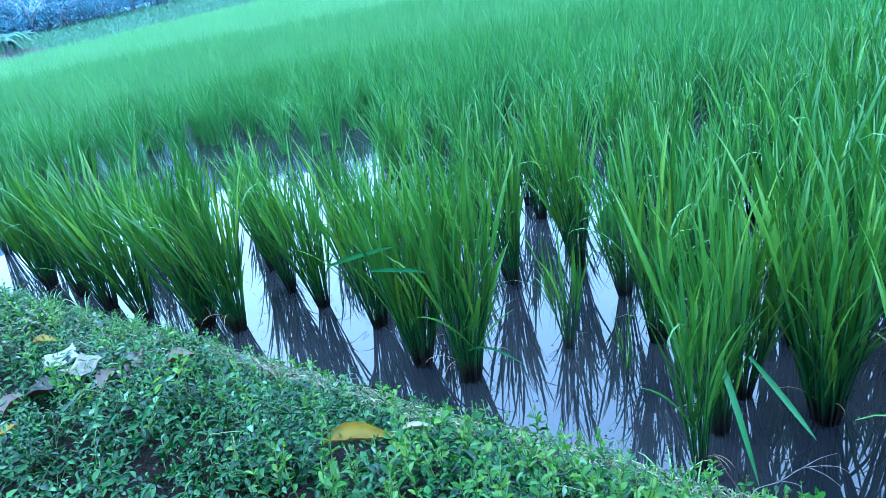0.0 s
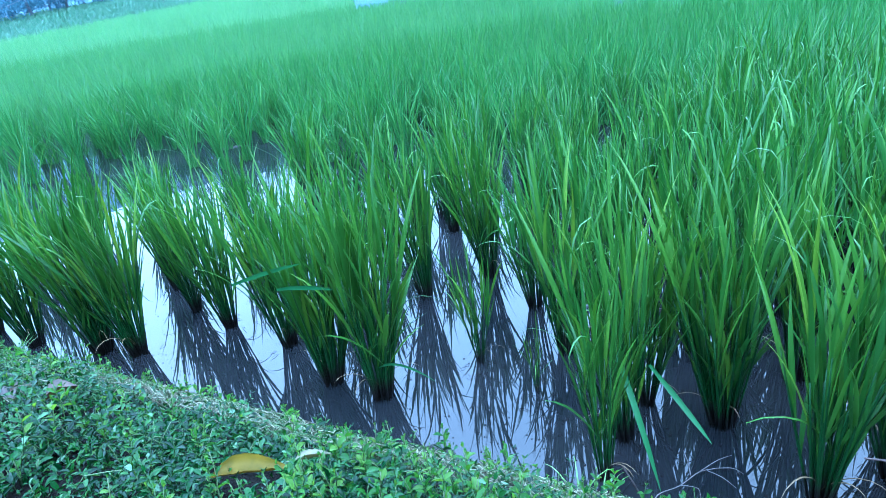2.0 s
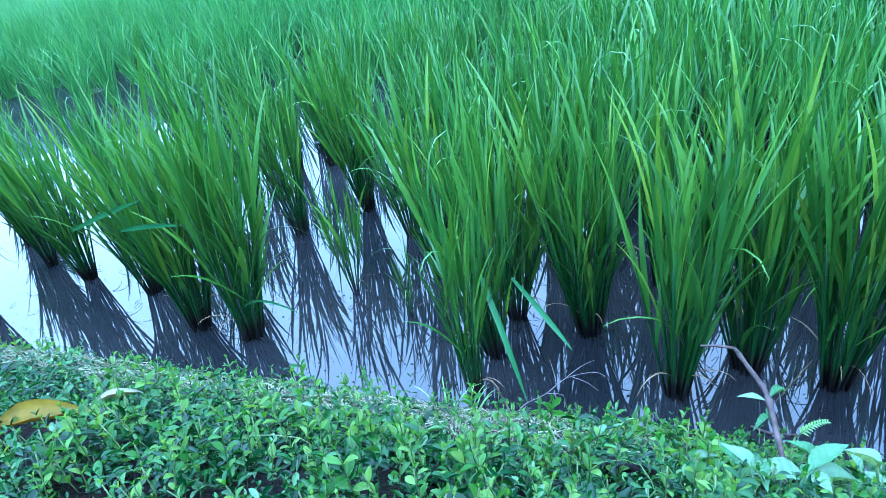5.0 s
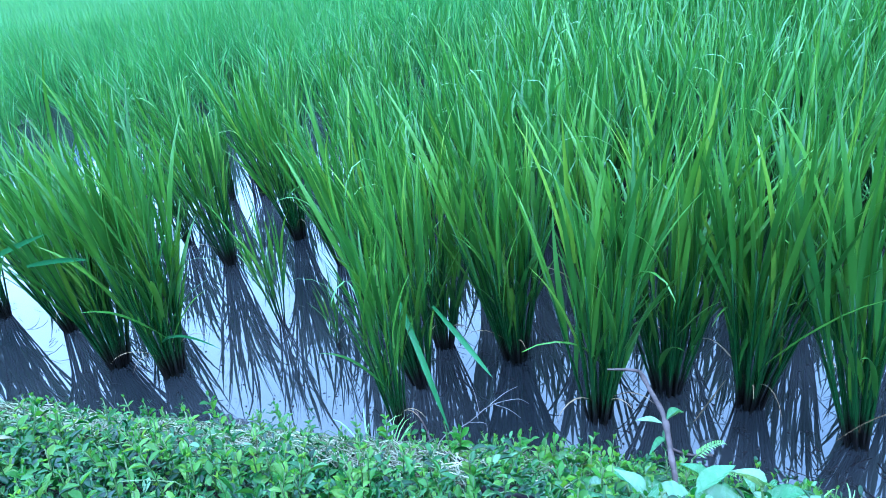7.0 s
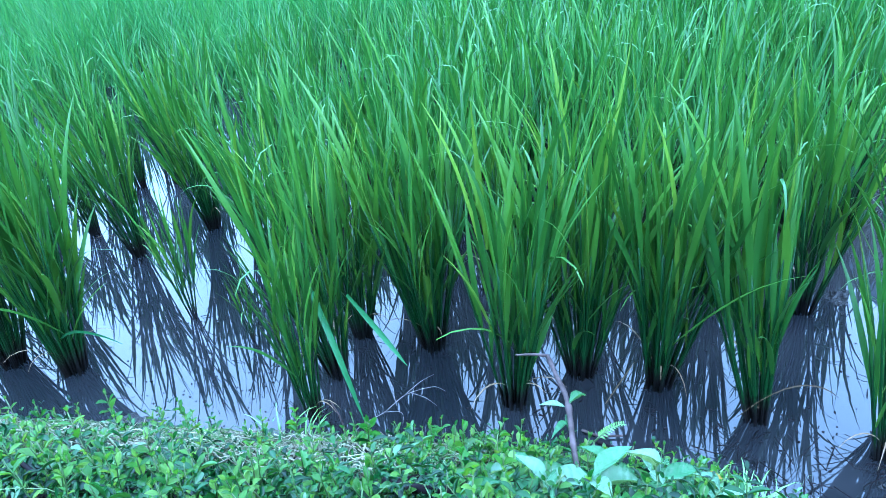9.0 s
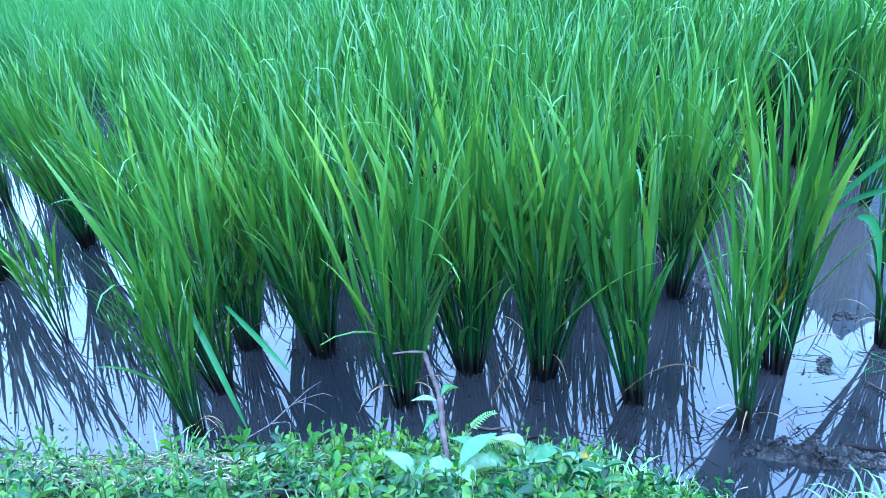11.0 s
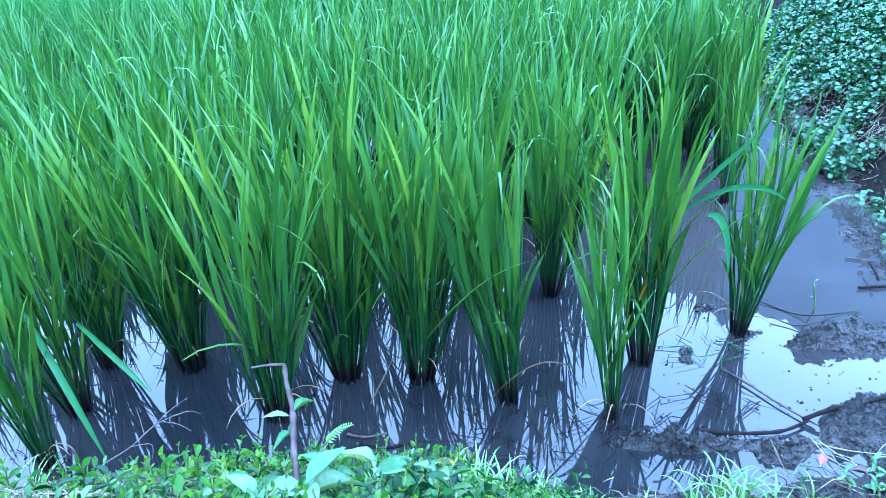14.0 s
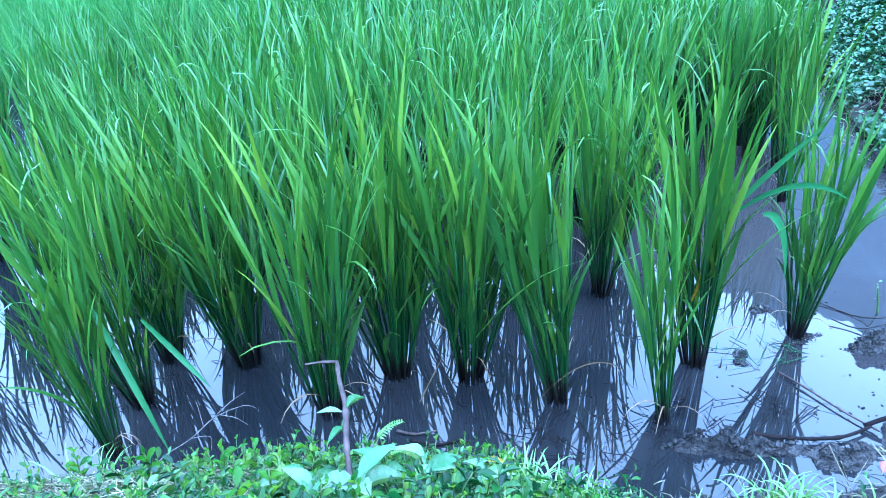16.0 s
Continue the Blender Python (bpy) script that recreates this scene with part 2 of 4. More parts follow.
paper = bark_material("weathered_paper", (0.08, 0.08, 0.062), (0.17, 0.168, 0.14), 40)
cardboard = bark_material("cardboard", (0.05, 0.045, 0.03), (0.11, 0.10, 0.075), 40)

# the haze over the slopes is put into this blue-grey
hill_wood_hazed = bark_material("hill_wood_hazed", (0.040, 0.070, 0.090), (0.09, 0.135, 0.16), 0.35)

# ---- plan: a runs along the bank, s across it into the field ----
UX, UY, NX, NY = 0.795, -0.607, 0.607, 0.795


def plan(a, s, z=0.0):
    return Vector((a * UX + s * NX, a * UY + s * NY, z))


def smooth(lo, hi, v):
    t = min(1.0, max(0.0, (v - lo) / (hi - lo)))
    return t * t * (3 - 2 * t)


MUD_HEAPS = [  # a, s, half length, half width, height
    (0.93, 1.255, 0.10, 0.030, 0.075), (1.07, 1.225, 0.11, 0.028, 0.078), (1.21, 1.19, 0.08, 0.03, 0.07), (1.59, 1.545, 0.12, 0.055, 0.080), (1.80, 1.51, 0.18, 0.11, 0.088), (1.71, 1.39, 0.07, 0.07, 0.078), (1.56, 1.285, 0.11, 0.035, 0.078),
    (1.42, 1.71, 0.05, 0.05, 0.066), (1.34, 1.60, 0.08, 0.03, 0.056), (0.98, 1.93, 0.07, 0.13, 0.060), (2.02, 2.05, 0.14, 0.10, 0.075), (2.12, 2.35, 0.12, 0.2, 0.075),
    (1.46, 1.53, 0.09, 0.025, 0.064), (1.30, 1.73, 0.08, 0.03, 0.057), (1.40, 1.24, 0.06, 0.05, 0.062), (1.52, 1.22, 0.2, 0.09, 0.085), (1.14, 1.53, 0.07, 0.05, 0.053),
    (-1.30, 1.34, 0.12, 0.05, 0.055), (-0.85, 1.31, 0.16, 0.05, 0.055), (-4.5, 4.15, 0.9, 0.22, 0.052), (-5.9, 3.5, 0.8, 0.25, 0.052), (-3.4, 4.7, 0.3, 0.15, 0.052),
]


def field_edge(p):
    """Metres by which a place lies beyond the paddy's far left edge."""
    return ((-14 + 0.3 * (p.y - 25)) - p.x) * 0.958 if p.y > 8 else -9.0


def ground_height(a, s):
    """The lie of the land: bank, mud flat, paddy bed, side bund and the far terrace."""
    p = plan(a, s)
    v = Vector((p.x, p.y, 0))
    foot = 1.26 - 0.17 * smooth(0.3, 0.75, a) + 0.03 * noise.noise(v * 2.3)
    rough = 0.012 * noise.noise(v * 9) + 0.006 * noise.noise(v * 31)
    bed = -0.05 + rough
    for ha, hs, la, ls, hh in MUD_HEAPS:
        d = ((a - ha) / la) ** 2 + ((s - hs) / ls) ** 2
        if d < 9:
            bed += hh * math.exp(-d) * (1 + 0.5 * noise.noise(v * 24))
    flat = smooth(0.5, 0.8, a) * (1 - smooth(1.06, 1.20, s))
    bed += flat * (0.072 + 0.02 * noise.noise(v * 7))
    z = bed
    if s < foot:
        t = min(1.0, (foot - s) / 0.8)
        rise = 0.62 - 0.40 * smooth(0.5, 1.3, a)
        z = max(bed, -0.03 + (rise + 0.03) * (1 - (1 - t) ** 1.35) + rough * 1.5)
    side = 2.08 + 0.33 * (s - 2.4) + 0.05 * noise.noise(v * 3)
    if a > side - 0.05 and s > 1.3:
        lift = (smooth(0, 0.6, a - side) * 0.42 + 1.5 * smooth(0.4, 3.2, a - side)) * smooth(1.7, 2.5, s)
        z = max(z, -0.05 + lift + 0.06 * smooth(-0.05, 0.1, a - side) + rough * 1.5)
    e = field_edge(p)
    if e > 0:
        z = -0.05 + 0.40 * smooth(0, 1.2, e) + 0.35 * smooth(1, 8, e) + 0.5 * smooth(27, 60, p.y) * smooth(0.5, 6, e) + 0.04 * noise.noise(v * 0.5)
    return z


def mesh_object(name, verts, faces, mat, parent=None, label="", soft=True):
    me = bpy.data.meshes.new(name)
    me.from_pydata(verts, [], faces)
    me.materials.append(mat)
    if soft:
        me.shade_smooth()
    ob = new(name, me)
    if parent:
        ob.parent = parent
    if label:
        ob["label"] = label
    return ob


def shared(name, me, parent, m=None):
    """One more object on an existing mesh, as a part of parent."""
    ob = new(name, me)
    ob.parent = parent
    if m is not None:
        ob.matrix_basis = m
    return ob


def spread(lo, hi, step, ends):
    mid = list(np.arange(lo, hi, step))
    left = [lo - e for e in reversed(ends)]
    return left + mid + [hi + e for e in ends]


ends = [0.1, 0.3, 0.7, 1.4, 2.5, 4, 6, 8, 10, 12, 14, 16, 18, 20, 22, 24, 26, 28, 30, 32, 36, 42, 50, 80, 140, 260]
a_line = spread(-4.4, 3.3, 0.024, ends)
s_line = [-260, -80, -20, -6, -2, -1, -0.4] + list(np.arange(-0.1, 2.1, 0.024)) + list(np.arange(2.1, 5.0, 0.08)) + [5.5, 6.5, 8, 10] + list(np.arange(11, 40, 0.8)) + [42, 46, 52, 60, 80, 120, 260]
gv = [plan(a, s, ground_height(a, s)) for s in s_line for a in a_line]
na = len(a_line)
gf = [(j * na + i, j * na + i + 1, (j + 1) * na + i + 1, (j + 1) * na + i) for j in range(len(s_line) - 1) for i in range(na - 1)]
ground = mesh_object("ground", gv, gf, mud)
ground.data.materials.append(shaded_soil)
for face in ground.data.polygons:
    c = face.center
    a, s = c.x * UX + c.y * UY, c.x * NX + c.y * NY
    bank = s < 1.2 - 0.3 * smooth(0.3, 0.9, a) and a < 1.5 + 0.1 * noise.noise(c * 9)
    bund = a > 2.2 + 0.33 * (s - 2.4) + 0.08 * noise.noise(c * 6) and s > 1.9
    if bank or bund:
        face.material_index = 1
tagged(ground, "dark wet mud of the bank and the paddy bed", "ground", kind="structure")

wv = [plan(-70, 0.6), plan(2.3, 0.6), plan(2.9, 4.5), plan(20, 60), plan(-70, 60)]
tagged(mesh_object("water", wv, [(0, 1, 2, 3, 4)], water_mat, soft=False), "still murky brown paddy water mirroring the pale sky", "water", kind="structure")


# ---- rice ----
rng = random.Random(7)


def blade_mesh(name, length, width, bend, curl, seed, mat, segments=8):
    """A folded, tapering blade that grows up from the origin and bends towards +x."""
    r = random.Random(seed)
    verts, faces = [], []
    x = z = 0.0
    for k in range(segments + 1):
        t = k / segments
        ang = bend * t ** 1.7 + curl * max(0, t - 0.6) ** 2
        if k:
            x += length / segments * math.sin(ang)
            z += length / segments * math.cos(ang)
        w = width / 2 * (0.38 + 0.62 * min(1, t * 3)) * (1 - max(0, (t - 0.35) / 0.65) ** 1.6) + 0.0003
        tw = (r.random() - 0.5) * 0.15 + 0.5 * t * (seed % 3 - 1)
        cx, cz = math.cos(ang), -math.sin(ang)
        fold = w * 0.35
        for side in (-1, 0, 1):
            off = 0 if side else fold
            px = x - off * cx + side * w * math.sin(tw) * cx
            pz = z - off * cz + side * w * math.sin(tw) * cz
            verts.append((px, side * w * math.cos(tw), pz))
        if k:
            b = 3 * k
            faces += [(b - 3, b - 2, b + 1, b), (b - 2, b - 1, b + 2, b + 1)]
    me = bpy.data.meshes.new(name)
    me.from_pydata(verts, [], faces)
    me.materials.append(mat)
    me.shade_smooth()
    return me


def tube(points, radii, sides=6):
    """Rings along a line of points."""
    verts, faces = [], []
    pts = [Vector(p) for p in points]
    for k, p in enumerate(pts):
        d = (pts[min(k + 1, len(pts) - 1)] - pts[max(k - 1, 0)]).normalized()
        e = d.cross(Vector((0.3, 0.9, 0.2))).normalized()
        f = d.cross(e)
        for q in range(sides):
            g = 2 * math.pi * q / sides
            verts.append(p + radii[k] * (math.cos(g) * e + math.sin(g) * f))
        if k:
            for q in range(sides):
                faces.append(((k - 1) * sides + q, (k - 1) * sides + (q + 1) % sides, k * sides + (q + 1) % sides, k * sides + q))
    faces.append(tuple(range(sides - 1, -1, -1)))
    faces.append(tuple(range((len(pts) - 1) * sides, len(pts) * sides)))
    return verts, faces


LEAVES = [blade_mesh("leaf", 0.30 + 0.022 * (i % 9), 0.0088 + 0.0013 * (i % 5), 0.05 + 0.065 * (i % 5), 0.5 * (i % 3), i, rice_leaf) for i in range(15)]
LEAVES_FAR = [blade_mesh("leaf", 0.30 + 0.022 * (i % 9), 0.0088 + 0.0013 * (i % 5), 0.05 + 0.065 * (i % 5), 0.5 * (i % 3), i, rice_foliage, 5) for i in range(15)]
DROOPS = [blade_mesh("leaf", 0.36 + 0.03 * i, 0.009, 0.5 + 0.2 * i, 4.0 + 3 * i, 40 + i, rice_leaf, 11) for i in range(4)]
DRIES = [blade_mesh("leaf", 0.14 + 0.03 * i, 0.004, 0.9 + 0.2 * i, 3.0, 60 + i, rice_dry) for i in range(3)]
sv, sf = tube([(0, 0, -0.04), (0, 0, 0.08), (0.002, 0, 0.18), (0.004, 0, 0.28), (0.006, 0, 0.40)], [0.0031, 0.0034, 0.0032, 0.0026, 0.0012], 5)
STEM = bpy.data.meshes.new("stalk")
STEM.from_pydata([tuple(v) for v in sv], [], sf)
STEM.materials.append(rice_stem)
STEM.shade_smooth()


def tillers(r, count, radius, fan, lean):
    """Poses of stalks in a hill, and of the blades on each."""
    stalks, blades = [], []
    for k in range(count):
        rad = radius * math.sqrt((k + 0.5) / count)
        az = k * 2.399963 + r.uniform(-0.4, 0.4)
        out = fan * (rad / radius) * r.uniform(0.6, 1.2)
        axis = Matrix.Rotation(az, 4, "Z") @ Matrix.Rotation(out, 4, "Y")
        axis = Matrix.Rotation(lean[0], 4, "Y") @ Matrix.Rotation(lean[1], 4, "X") @ axis
        base = Matrix.Translation((rad * math.cos(az), rad * math.sin(az), 0)) @ axis
        grow = r.uniform(0.8, 1.12)
        stalks.append(base @ Matrix.Diagonal((1, 1, grow, 1)))
        for q in range(4):
            if q == 0 and r.random() < 0.45:
                continue
            h = (0.12, 0.20, 0.28, 0.35)[q] * grow * r.uniform(0.85, 1.12)
            turn = Matrix.Rotation(r.uniform(-2.2, 2.2) + (0 if q % 2 else 3.1), 4, "Z")
            tip = Matrix.Rotation((0.24, 0.19, 0.13, 0.06)[q] * r.choice((r.uniform(0.2, 1.2), r.uniform(0.2, 1.2), r.uniform(0.8, 2.2))), 4, "Y")
            long = (0.55, 0.78, 0.95, 0.92)[q] * r.uniform(0.75, 1.12)
            blades.append((base @ Matrix.Translation((0, 0, h)) @ turn @ tip @ Matrix.Diagonal((1, 1, long, 1)), k))
    return stalks, blades


def rice_hill(a, s, size, count, fan, lean, seed, droops=1, dries=0):
    """A hill of rice whose stalks and blades are parts of their own."""
    r = random.Random(seed)
    hill = new("rice_plant")
    hill.matrix_world = Matrix.Translation(plan(a, s, 0)) @ Matrix.Scale(size, 4)
    stalks, blades = tillers(r, count, 0.0052 * math.sqrt(count), fan * 0.98, lean)
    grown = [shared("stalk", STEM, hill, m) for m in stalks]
    for m, k in blades:
        leaf = shared("leaf", LEAVES[r.randrange(15)], grown[k], m)
        leaf.matrix_parent_inverse = stalks[k].inverted()
    for k in range(droops):
        shared("leaf", DROOPS[r.randrange(4)], hill, r.choice(blades)[0])
    for k in range(dries):
        d = shared("leaf", DRIES[r.randrange(3)], hill, Matrix.Translation((0, 0, 0.03)) @ Matrix.Rotation(r.uniform(0, 6.3), 4, "Z") @ Matrix.Rotation(0.5, 4, "Y"))
        d["label"] = "withered straw-coloured leaf"
    text = "sparse young rice clump standing in muddy water" if count < 9 else "dense upright bright green rice clump standing in muddy water"
    return tagged(hill, text, "rice plant", "rice clumps in the paddy")


# a, s, size, tillers, fan, lean about the two axes
HILLS = [
    (-3.73, 1.40, 1.0, 22, 0.24), (-3.40, 1.40, 1.0, 22, 0.24), (-3.08, 1.36, 1.0, 24, 0.24), (-2.77, 1.35, 0.98, 24, 0.24), (-2.40, 1.40, 1.04, 30, 0.25),
    (-2.22, 1.43, 1.0, 24, 0.23), (-2.26, 1.77, 0.88, 14, 0.22), (-1.99, 1.70, 0.92, 18, 0.23), (-2.55, 1.92, 0.85, 12, 0.22), (-1.64, 1.65, 0.98, 20, 0.26),
    (-1.32, 1.49, 1.04, 27, 0.25), (-1.11, 1.47, 1.05, 27, 0.22), (-1.30, 2.11, 0.92, 18, 0.24), (-1.11, 2.32, 0.95, 20, 0.24), (-0.89, 1.74, 0.62, 9, 0.24),
    (-0.63, 1.87, 0.95, 20, 0.24), (-0.36, 1.34, 0.84, 11, 0.17), (-0.35, 1.50, 1.0, 20, 0.22), (-0.33, 1.67, 0.98, 20, 0.22), (-0.25, 1.99, 1.0, 22, 0.23),
    (-0.12, 1.63, 1.06, 28, 0.24), (0.115, 1.42, 1.06, 24, 0.20), (0.27, 1.54, 1.10, 31, 0.23), (0.45, 1.51, 1.10, 31, 0.23), (0.65, 1.41, 1.04, 18, 0.19),
    (0.87, 1.32, 0.86, 10, 0.14), (1.01, 1.51, 1.10, 22, 0.17), (1.31, 1.59, 0.95, 18, 0.21), (0.86, 1.84, 1.05, 26, 0.23), (0.63, 1.93, 1.05, 24, 0.23),
    (1.76, 2.62, 1.05, 28, 0.23), (1.65, 2.36, 0.92, 18, 0.23), (-0.65, 1.64, 0.42, 4, 0.2), (0.30, 1.86, 1.02, 24, 0.23), (0.05, 1.90, 1.02, 24, 0.23),
]
front_row = []
for k, (a, s, size, count, fan) in enumerate(HILLS):
    if a < -0.5 and size > 0.7:
        size, count = size * 1.05, int(count * (1.2 if a < -1.5 else 1.1))
    # the places above are the near rims of the hills
    away = (plan(a, s) - Vector((0.3, 0.0, 0.0))).normalized() * 0.0046 * math.sqrt(count)
    a, s = a + away.x * UX + away.y * UY, s + away.x * NX + away.y * NY
    # the hills nearest the mud flat lean back against the crop
    tip = 0.0
    if 0.5 < a < 1.2 and s < 1.6:
        size, tip = size * 1.05, 0.10
    count = max(3, int(count * (1.28 if a < 0 else 1.05 if s < 1.75 else 0.8)))
    front_row.append(rice_hill(a, s, size, count, fan * (1.1 if a < -1.5 else 0.8 if a > 0.5 and s < 1.7 else 1.0), (rng.uniform(-0.05, 0.05) - tip, rng.uniform(-0.05, 0.05) - 0.9 * tip), 100 + k, 3 if count > 12 else 1, 2 + k % 2))


def loose_leaf(hill, places, width, mat, label=""):
    """A single long blade of a hill, through the given places (a, s, z), broad in the middle."""
    pts = [plan(*q) for q in places]
    fine = [pts[0].lerp(pts[1], t).lerp(pts[1].lerp(pts[2], t), t) for t in [i / 10 for i in range(11)]]
    verts, faces = [], []
    for k, q in enumerate(fine):
        d = (fine[min(k + 1, 10)] - fine[max(k - 1, 0)]).normalized()
        e = d.cross(Vector((-0.3, -0.9, 0.1))).normalized()
        w = width / 2 * (0.5 + 0.5 * min(1, k / 3)) * (1 - max(0, (k - 5) / 5) ** 2) + 0.0004
        verts += [q - e * w, q + d.cross(e) * w * 0.3, q + e * w]
        if k:
            b = 3 * k
            faces += [(b - 3, b - 2, b + 1, b), (b - 2, b - 1, b + 2, b + 1)]
    ob = mesh_object("leaf", verts, faces, mat, hill, label)
    ob.matrix_parent_inverse = hill.matrix_basis.inverted()


old_leaf = leafy("old_leaf", [(0.0, (0.018, 0.062, 0.018)), (1.0, (0.032, 0.090, 0.026))], rough=0.42, glow=0.15, spec=0.16, island=False)
loose_leaf(front_row[17], [(-0.36, 1.45, 0.34), (-0.283, 1.36, 0.23), (-0.219, 1.30, 0.05)], 0.014, old_leaf, "broad old leaf bent down to the water")
loose_leaf(front_row[17], [(-0.28, 1.48, 0.28), (-0.182, 1.40, 0.23), (-0.115, 1.35, 0.18)], 0.013, old_leaf, "old leaf bent over sideways")
loose_leaf(front_row[10], [(-1.57, 1.40, 0.40), (-1.382, 1.38, 0.48), (-1.22, 1.36, 0.53)], 0.013, old_leaf, "leaf lying across the clump")
loose_leaf(front_row[10], [(-1.36, 1.38, 0.42), (-1.218, 1.36, 0.46), (-1.10, 1.34, 0.47)], 0.013, old_leaf, "leaf lying across the clump")
loose_leaf(front_row[26], [(0.98, 1.50, 0.38), (1.12, 1.54, 0.52), (1.235, 1.55, 0.61)], 0.016, old_leaf, "long pale leaf reaching out sideways")
loose_leaf(front_row[26], [(1.02, 1.50, 0.42), (1.16, 1.50, 0.55), (1.29, 1.50, 0.45)], 0.013, old_leaf, "long arching pale leaf")
loose_leaf(front_row[27], [(1.105, 1.50, 0.43), (1.155, 1.49, 0.44), (1.175, 1.48, 0.27)], 0.018, old_leaf, "broad pale leaf folded downwards")
loose_leaf(front_row[26], [(0.965, 1.48, 0.22), (0.978, 1.48, 0.26), (0.992, 1.48, 0.36)], 0.009, yellow_leaf, "dying orange-yellow leaf")
loose_leaf(front_row[23], [(0.325, 1.44, 0.015), (0.355, 1.44, 0.08), (0.385, 1.44, 0.145)], 0.003, rice_dry, "withered straw-coloured leaf")
loose_leaf(front_row[11], [(-1.10, 1.46, 0.13), (-1.00, 1.42, 0.22), (-0.86, 1.40, 0.17)], 0.008, old_leaf, "leaf arching out over the water")
loose_leaf(front_row[24], [(0.60, 1.38, 0.05), (0.70, 1.36, 0.22), (0.80, 1.40, 0.10)], 0.003, rice_dry, "withered arching leaf")


def merged_hill(seed, count):
    """Stalks and blades of a hill that stands farther in, joined by kind."""
    r = random.Random(seed)
    stalks, blades = tillers(r, count, 0.031, 0.21, (r.uniform(-0.05, 0.05), r.uniform(-0.05, 0.05)))
    lv, lf, tv, tf = [], [], [], []
    for m, q in blades:
        src = LEAVES_FAR[r.randrange(15)] if r.random() < 0.94 else DROOPS[r.randrange(4)]
        n0 = len(lv)
        lv += [m @ v.co for v in src.vertices]
        lf += [[n0 + i for i in p.vertices] for p in src.polygons]
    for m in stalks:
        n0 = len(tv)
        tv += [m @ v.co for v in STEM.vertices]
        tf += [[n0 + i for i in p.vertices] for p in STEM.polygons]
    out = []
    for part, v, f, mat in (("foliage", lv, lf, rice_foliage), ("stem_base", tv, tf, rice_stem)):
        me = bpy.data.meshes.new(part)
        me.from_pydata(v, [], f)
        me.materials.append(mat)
        me.shade_smooth()
        out.append(me)
    return out


def open_water(a, s):
    """Where the crop leaves the water bare."""
    if a > 1.85 + 0.30 * (s - 2.5):
        return True
    if a > 1.15 and s < 2.75:
        return True
    near = 2.1 + 0.25 * smooth(-0.4, -1.2, a) + 0.35 * smooth(-1.2, -2.0, a)
    if a < -2.0:
        near = 2.45 + 1.05 * smooth(-2.0, -3.3, a) - 1.5 * smooth(-4.7, -7.0, a) + 0.15 * math.sin(a * 5)
    return s < near


def field_places(lo, hi, step, jitter, seed):
    """Jittered planting grid between two distances from the standpoint."""
    r = random.Random(seed)
    out = []
    for i in range(int(60 / step)):
        for j in range(int(50 / step)):
            a, s = 8.0 - i * step, 2.1 + j * step
            p = plan(a, s)
            d = math.hypot(p.x - 0.2, p.y)
            view = math.degrees(math.atan2(p.x - 0.2, p.y))
            if not (lo <= d < hi) or not (-40 < view < (86 if d < 10 else 22 if d < 16 else 2)):
                continue
            a, s = a + r.uniform(-1, 1) * jitter, s + r.uniform(-1, 1) * jitter
            if a < -0.25 and s < 4.6 and r.random() < 0.55:
                continue
            if field_edge(p) < -0.2 and not open_water(a, s) and all((a - h[0]) ** 2 + (s - h[1]) ** 2 > 0.022 for h in HILLS):
                out.append((a, s, r))
    return out


MERGED = [merged_hill(300 + k, 20 + k % 7) for k in range(9)]
MID = 4.3
BETWEEN = [(-2.95, 2.25), (-2.5, 2.38), (-2.12, 2.2), (-1.86, 2.36), (-1.60, 2.28), (-0.85, 2.15), (-0.62, 2.2), (-3.3, 2.45), (-3.6, 2.3), (-1.45, 1.86), (-1.78, 1.86), (-3.25, 1.78), (-2.92, 1.74), (-3.62, 1.86), (-2.80, 2.10), (-4.05, 1.48), (-4.35, 1.72), (-1.75, 2.05), (-3.95, 2.05), (-4.7, 1.6)]
for a, s, r in [(a, s, rng) for a, s in BETWEEN] + field_places(0, MID, 0.215, 0.045, 11):
    hill = new("rice_plant")
    hill.matrix_world = Matrix.Translation(plan(a, s)) @ Matrix.Rotation(r.uniform(0, 6.28), 4, "Z") @ Matrix.Scale(r.uniform(0.88, 1.08) - 0.2 * smooth(-0.2, -0.9, a), 4)
    fol, stk = MERGED[r.randrange(9)]
    shared("foliage", fol, hill)
    shared("stem_base", stk, hill)
    tagged(hill, "dense green rice clump in the planted rows", "rice plant", "rice clumps in the paddy")


